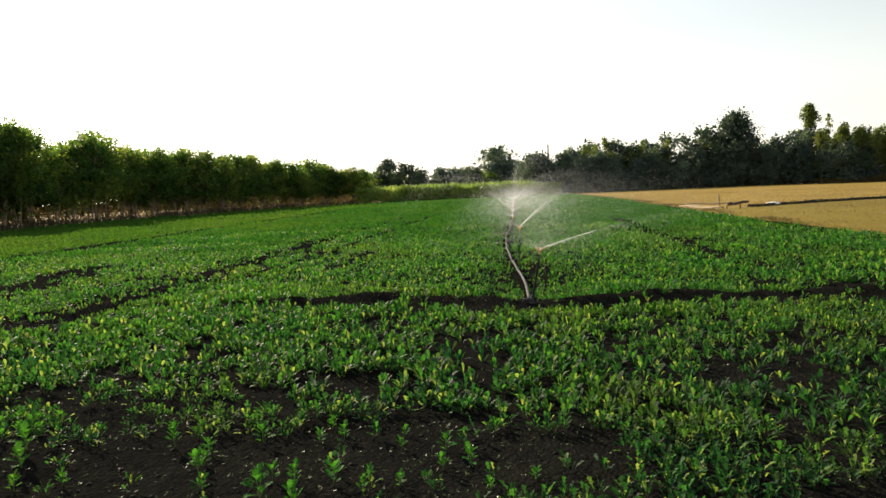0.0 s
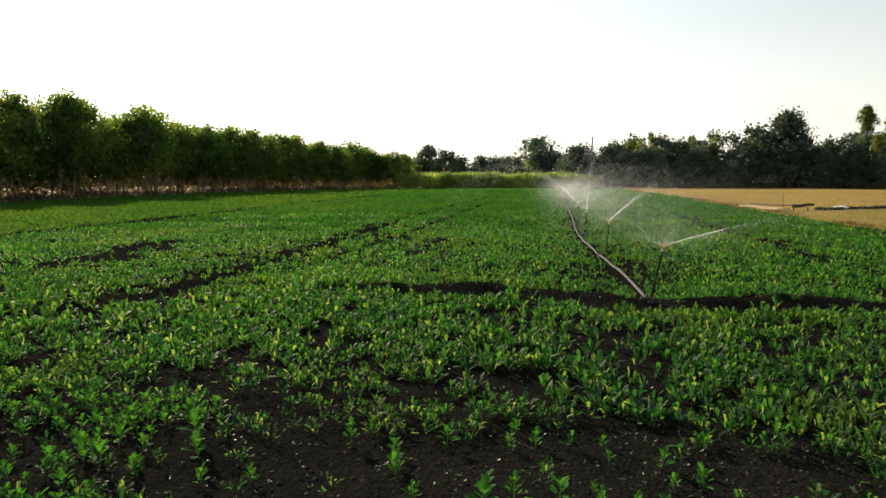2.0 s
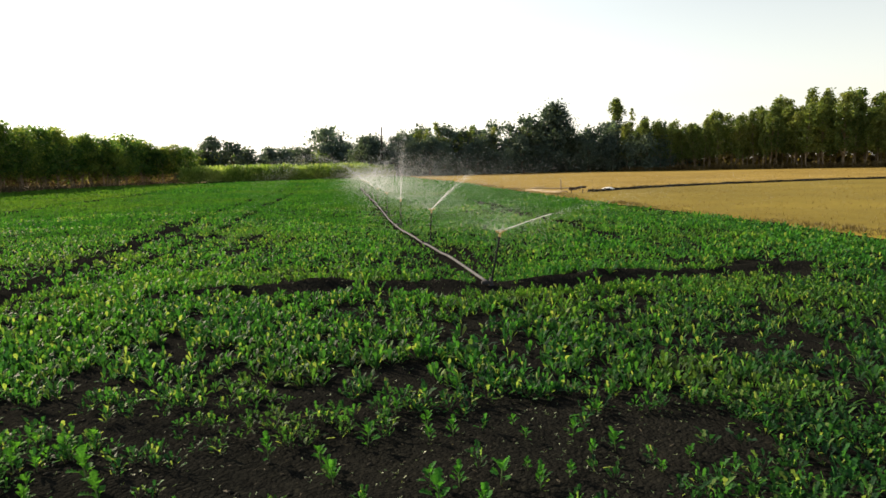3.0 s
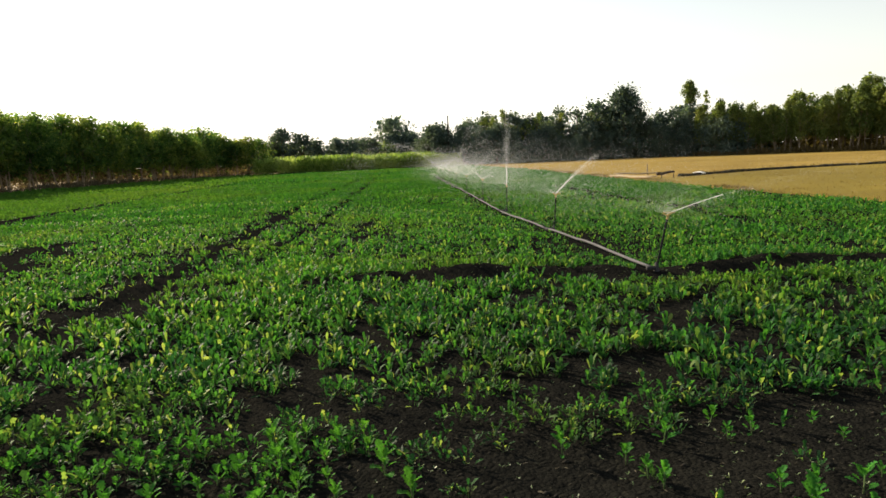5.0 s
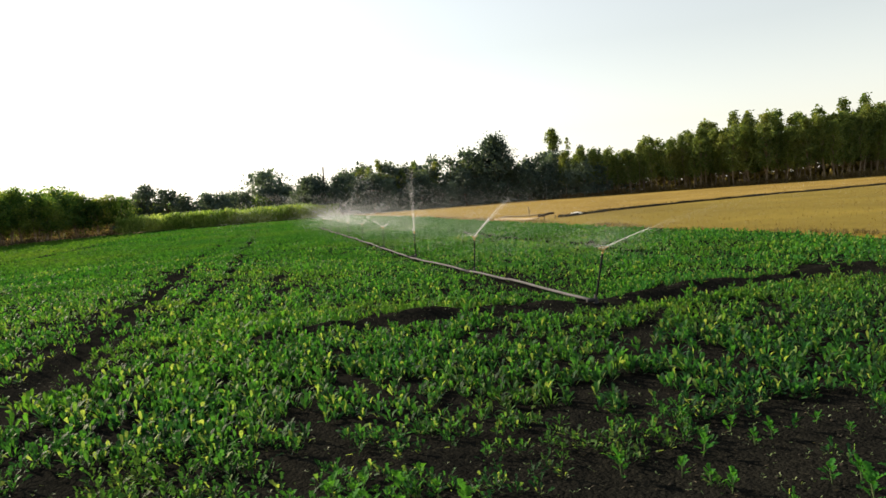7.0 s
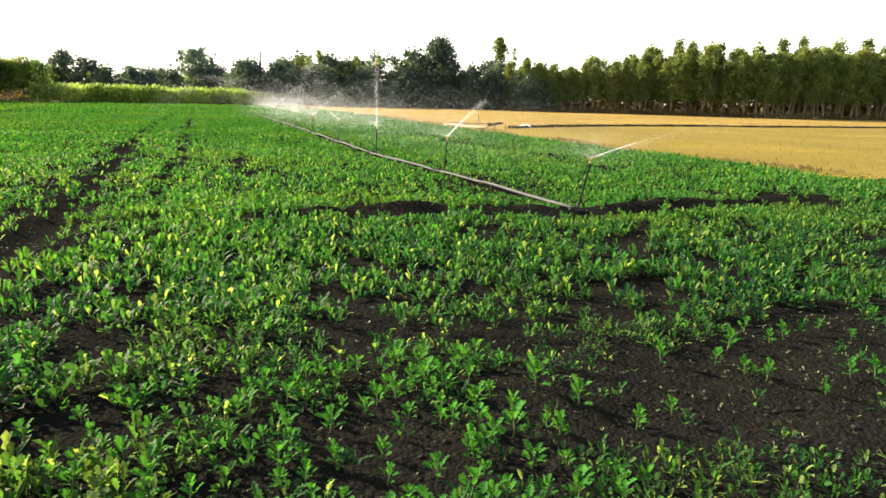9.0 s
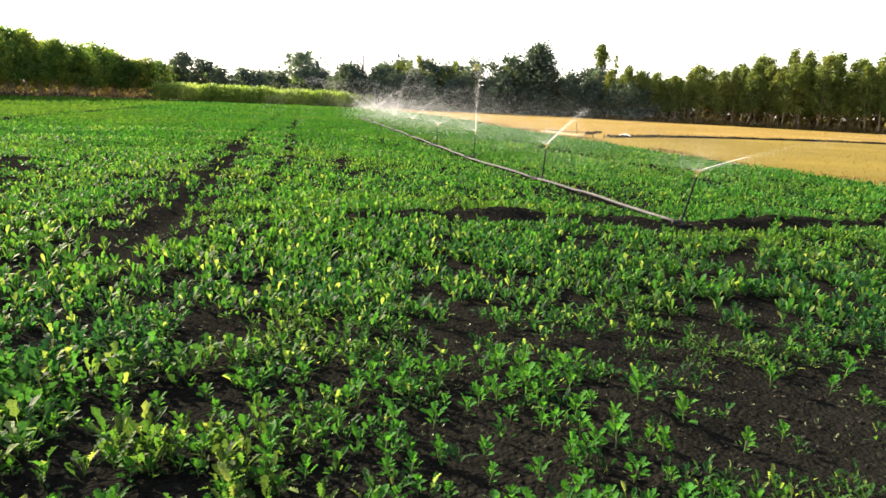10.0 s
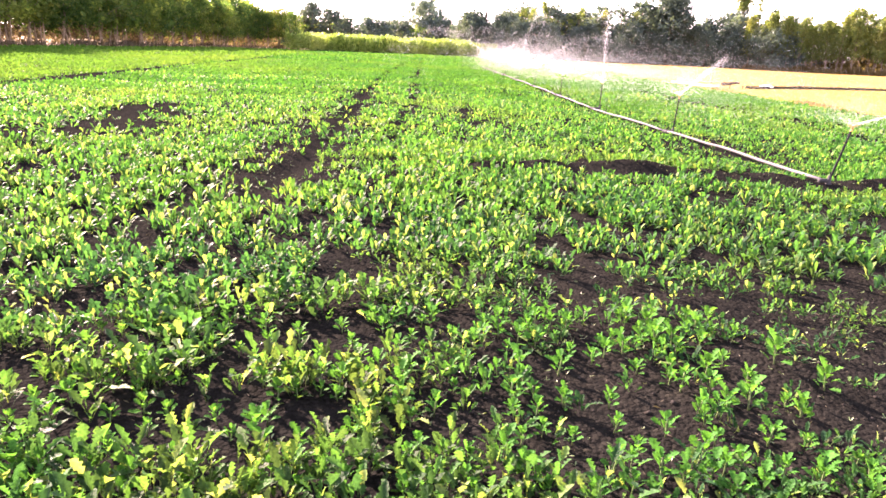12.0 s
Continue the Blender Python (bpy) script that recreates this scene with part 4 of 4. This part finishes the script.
tagged(mast, "bare dark pole standing up behind a round tree", "pole")


# ---- sprinkler line ----
BASES = [(0.0, 0.0), (0.0, 6.0), (0.02, 12.0), (0.19, 18.0), (0.34, 24.0), (0.58, 30.0), (0.82, 36.0), (1.05, 42.0), (1.28, 48.0)]
for i in range(9):
    root = new("irrigation_pipe")
    y0, y1 = (BASES[i][1] + (0.12 if i else 0.05)), BASES[i][1] + 6.05
    root.location = (float(np.interp(y0, [p[1] for p in PIPE], [p[0] for p in PIPE])), y0, 0.0)
    pts = []
    for t in np.linspace(0, 1, 15):
        y = y0 + (y1 - y0) * t
        x = float(np.interp(y, [p[1] for p in PIPE], [p[0] for p in PIPE])) + 0.035 * math.sin(3.1 * t) * math.sin(1.7 * i + 1)
        pts.append((x - root.location.x, y - y0, 0.065 + float(height(np.array(x), np.array(y))) * 0.6 + 0.03 * math.sin(math.pi * t)))
    part("tube", mesh_from("tube", *tube_arrays(pts, 0.025, 12), M_PIPE, smooth=True), root)
    p, q = np.array(pts[-2]), np.array(pts[-1])
    d = (q - p) / np.linalg.norm(q - p)
    prof = [(0.0, 0.032), (0.01, 0.041), (0.05, 0.041), (0.055, 0.037), (0.15, 0.037), (0.155, 0.042), (0.2, 0.042), (0.21, 0.032)]
    cpl = part("coupler", mesh_from("coupler", *tube_arrays([q + d * (a - 0.15) for a, _ in prof], [b for _, b in prof], 12), M_COUPLER, smooth=False), root, "weathered grey quick coupler")
    part("latch", mesh_from("latch", *tube_arrays([q + d * -0.12 + np.array([0.05, 0, 0.02]), q + d * -0.03 + np.array([0.065, 0, 0.03]), q + d * 0.04 + np.array([0.05, 0, 0.02])], 0.007, 5), M_RISER), cpl)
    tagged(root, "long pale grey irrigation pipe lying on the crop soil", "pipe", "sprinkler pipes")


def sprinkler(base, lean, aim):
    """A riser with an impact sprinkler head."""
    root = new("sprinkler")
    z0 = float(height(np.array(base[0]), np.array(base[1])))
    root.location = (base[0], base[1], z0 * 0.5)
    top = Vector((lean[0], lean[1], 0.90))
    at = lambda t: Vector((lean[0] * t, lean[1] * t, 0.06 + 0.80 * t))
    part("foot", mesh_from("foot", *tube_arrays([(0, 0, 0.0), (0, 0, 0.03), (0, 0, 0.032), (0, 0, 0.13), (0, 0, 0.132), (0, 0, 0.16)], [0.05, 0.05, 0.033, 0.033, 0.026, 0.026], 10), M_COUPLER), root, "grey pipe tee with riser socket")
    part("saddle", mesh_from("saddle", *tube_arrays([(-0.16, 0.0, 0.075), (-0.02, 0.0, 0.075)], [0.036, 0.03], 10), M_COUPLER, smooth=True), root)
    part("riser", mesh_from("riser", *tube_arrays([at(t) for t in (0, 0.25, 0.5, 0.75, 1.0)], 0.0175, 10), M_RISER, smooth=True), root, "thin dark upright riser tube")
    part("collar", mesh_from("collar", *tube_arrays([at(0.965), at(0.975), at(1.0), at(1.01)], [0.016, 0.021, 0.021, 0.015], 8), M_BRASS), root)
    c, s = math.cos(radians(aim)), math.sin(radians(aim))
    head = part("head", mesh_from("head", *tube_arrays([at(1.0), at(1.03), at(1.05), top - Vector((0, 0, 0.005)), top + Vector((0, 0, 0.012))], [0.015, 0.02, 0.026, 0.022, 0.008], 10), M_BRASS, smooth=True), root, "brass impact sprinkler head")
    part("nozzle", mesh_from("nozzle", *tube_arrays([top, top + Vector((0.05 * c, 0.05 * s, 0.02)), top + Vector((0.085 * c, 0.085 * s, 0.036))], [0.013, 0.012, 0.007], 8), M_BRASS, smooth=True), head)
    part("spreader_nozzle", mesh_from("spreader_nozzle", *tube_arrays([top, top + Vector((-0.04 * c, -0.04 * s, 0.012)), top + Vector((-0.06 * c, -0.06 * s, 0.018))], [0.012, 0.01, 0.006], 8), M_BRASS, smooth=True), head)
    arm = [top + Vector((-0.07 * c - 0.01 * s, -0.07 * s + 0.01 * c, 0.03)), top + Vector((0, 0, 0.045)), top + Vector((0.07 * c, 0.07 * s, 0.045)), top + Vector((0.12 * c - 0.01 * s, 0.12 * s + 0.01 * c, 0.035))]
    part("swing_arm", mesh_from("swing_arm", *tube_arrays(arm, [0.01, 0.007, 0.006, 0.011], 6), M_BRASS), root)
    tagged(root, "thin dark riser with brass impact sprinkler spraying water", "sprinkler", "sprinklers along the pipe")
    return Vector(root.location) + top


def drops(p, size):
    """Small four-sided drops at places."""
    tet = np.array([(1, 1, 1), (1, -1, -1), (-1, 1, -1), (-1, -1, 1)], float) * 0.7
    k = len(p)
    v = tet[None] * size[:, None, None] * rng.uniform(0.5, 1.4, (k, 4, 1)) + p[:, None]
    f = np.array([(0, 1, 2), (0, 3, 1), (0, 2, 3), (1, 3, 2)])
    return v.reshape(-1, 3), (f[None] + (np.arange(k) * 4)[:, None, None]).reshape(-1, 3)


def jet(o, az, el, speed, n, size, life=1.0, loose=0.026):
    """A stream thrown from o that breaks up into drops as it falls."""
    a, e = radians(az), radians(el)
    d = np.array([math.cos(a) * math.cos(e), math.sin(a) * math.cos(e), math.sin(e)])
    flight = (speed * d[2] + math.sqrt((speed * d[2]) ** 2 + 2 * 9.8 * 0.85)) / 9.8 * life
    t = flight * rng.random(n) ** 1.35
    pulse = 0.55 + 0.45 * vnoise(t * 22, t * 0, 1)
    t = t[rng.random(n) < pulse]
    q = np.array(o) + d * (speed * t * (1 - 0.16 * t))[:, None] + np.outer(4.9 * t * t, [0, 0, -1])
    path = speed * t
    q = q + rng.normal(0, 1, q.shape) * (0.006 + loose * path)[:, None] * np.array([1, 1, 0.7])
    q[:, 2] += -0.10 * path * rng.random(len(t)) ** 3
    q = q[q[:, 2] > 0.05]
    stream_t = np.linspace(0, min(0.07, flight), 9)
    line = np.array(o) + np.outer(speed * stream_t, d) + np.outer(4.9 * stream_t ** 2, [0, 0, -1])
    return [drops(q, size * (0.5 + 0.9 * rng.random(len(q)) ** 3)), tube_arrays(line, np.linspace(0.003, 0.005, 9), 5)]


def fan(o, az, half, el0, el1, reach, n, size):
    """Fine drops thrown in a fan, thickest at the nozzle."""
    a = np.radians(az + rng.uniform(-half, half, n))
    e = np.radians(rng.uniform(el0, el1, n))
    s = reach * rng.random(n) ** 1.1
    q = np.array(o) + np.column_stack([np.cos(a) * np.cos(e), np.sin(a) * np.cos(e), np.sin(e)]) * s[:, None]
    q[:, 2] -= 0.10 * s * s
    q += rng.normal(0, 0.02, q.shape) * (0.3 + s)[:, None]
    q = q[q[:, 2] > 0.1]
    return [drops(q, np.full(len(q), size))]


def mist(o, radius, n, size, drift=0.25):
    """A cloud of the finest drops, drifting off with the wind."""
    q = np.array(o) + rng.normal(0, 1, (n, 3)) * np.array([radius, radius, radius * 0.45]) + np.array([0.25 * radius, 0, 0.1 * radius])
    q[:, 0] += drift * radius * rng.exponential(1.0, n)
    q = q[q[:, 2] > 0.15]
    return [drops(q, np.full(len(q), size))]


def plume(o, spread, reach, n, size):
    """Fine drops thrown up in an open cone."""
    a, e = rng.uniform(0, 2 * np.pi, n), np.radians(spread) * rng.random(n) ** 0.6
    s = reach * rng.random(n) ** 0.8
    q = np.array(o) + np.column_stack([np.cos(a) * np.sin(e), np.sin(a) * np.sin(e), np.cos(e)]) * s[:, None]
    q += rng.normal(0, 0.03, q.shape)
    return [drops(q, np.full(n, size))]


# per sprinkler: lean, aim and lift of the long jet, speed, aim of the short fan
HEADS = [((0.14, -0.07), -4, 18, 13.0, 166), ((0.05, 0.0), 12, 43, 9.0, 170), ((0.02, 0.03), 75, 68, 9.0, 200), ((0.02, 0.02), 150, 40, 9.5, 330),
         ((0.03, 0.0), 35, 35, 11.0, 190), ((0.0, 0.02), 60, 58, 10.0, 230), ((0.02, 0.0), 165, 38, 11.0, 10), ((0.0, 0.0), 30, 40, 11.0, 200), ((0.01, 0.0), 155, 42, 11.0, 20)]
for i, (base, (lean, aim, lift, speed, short)) in enumerate(zip(BASES, HEADS)):
    o = sprinkler(base, lean, aim) + Vector((0, 0, 0.03))
    size = 0.0032 + 0.0006 * i
    pieces = jet(o, aim, lift, speed, 4200 if i in (1, 2) else 5500, size * 0.95, (0.7, 0.13, 0.22)[i] if i < 3 else 1.0) + fan(o, short, 34, 10, 44, 1.9, 3800, size * 0.55) + fan(o, aim, 75, 5, 60, 1.0, 1500, size * 0.5) + plume(o, 52, 0.6 + 0.1 * i, 3000 if i < 4 else 1600, size * 0.45)
    if i == 0:
        pieces += mist(o + Vector((0.1, 0, 0.1)), 0.42, 6500, 0.0015)
    else:
        pieces += mist(o, 0.7 + 0.1 * i, 7000, 0.0020 + 0.0007 * i) + mist(o + Vector((0.6, 0, 0.1)), 1.0 + 0.12 * i, 6000 if i < 4 else 3500, 0.0024 + 0.0006 * i, 1.6)
    spray = new("water_spray", mesh_from("water_spray", *joined(pieces), M_WATER))
    tagged(spray, "white water jet breaking into fine drops above the crop", "water spray", "sprinkler sprays", "stuff")


# ---- things by the field's corner ----
def bar(name, a, b, r, material, label, category, group="", sides=8, taper=0.85):
    mid = [Vector(a).lerp(Vector(b), t) + Vector((0, 0, 0.02 * math.sin(9 * t + a[0]))) for t in np.linspace(0, 1, 9)]
    return tagged(new(name, mesh_from(name, *tube_arrays(mid, np.linspace(r, r * taper, 9), sides), material, smooth=True)), label, category, group)


bar("timber_pole", (11.85, 35.0, 0.13), (12.15, 28.8, 0.15), 0.055, M_TIMBER, "long bleached pole lying at the ditch", "pole", "poles lying at the ditch")
bar("timber_pole", (12.05, 34.6, 0.26), (14.6, 33.2, 0.24), 0.05, M_TIMBER, "long bleached pole lying at the ditch", "pole", "poles lying at the ditch")
bar("timber_pole", (12.3, 34.9, 0.14), (13.1, 30.2, 0.13), 0.05, M_TIMBER, "long bleached pole lying at the ditch", "pole", "poles lying at the ditch")
bar("wooden_stake", (14.05, 33.8, 0.0), (14.0, 33.8, 0.90), 0.05, M_TIMBER, "upright weathered wooden stake by the ditch", "stake")
bar("charred_log", (14.2, 32.6, 0.20), (15.7, 33.4, 0.30), 0.11, M_DARKWOOD, "dark charred log lying across the poles", "log", "", 9, 0.7)
bar("short_stake", (12.9, 29.0, 0.0), (12.9, 29.0, 0.30), 0.035, M_DARKWOOD, "short dark stake beside the poles", "stake", "short stakes")
bar("short_stake", (13.6, 28.9, 0.0), (13.62, 28.9, 0.34), 0.035, M_DARKWOOD, "short dark stake beside the poles", "stake", "short stakes")
bm = bmesh.new()
bmesh.ops.create_icosphere(bm, subdivisions=3, radius=1.0)
for vtx in bm.verts:
    w = noise.noise(vtx.co * 2.3) * 0.22 + noise.noise(vtx.co * 6.0) * 0.06
    vtx.co = Vector((vtx.co.x * 0.62, vtx.co.y * 0.33, max(vtx.co.z, -0.5) * 0.14)) * (0.75 + w)
sack = part_bm("plastic_sack", bm, M_SACK, None)
sack.matrix_basis = pose(16.4, 31.3, 0.20, 0, 0, 12)
tagged(sack, "crumpled white plastic sack lying on stubble", "sack")
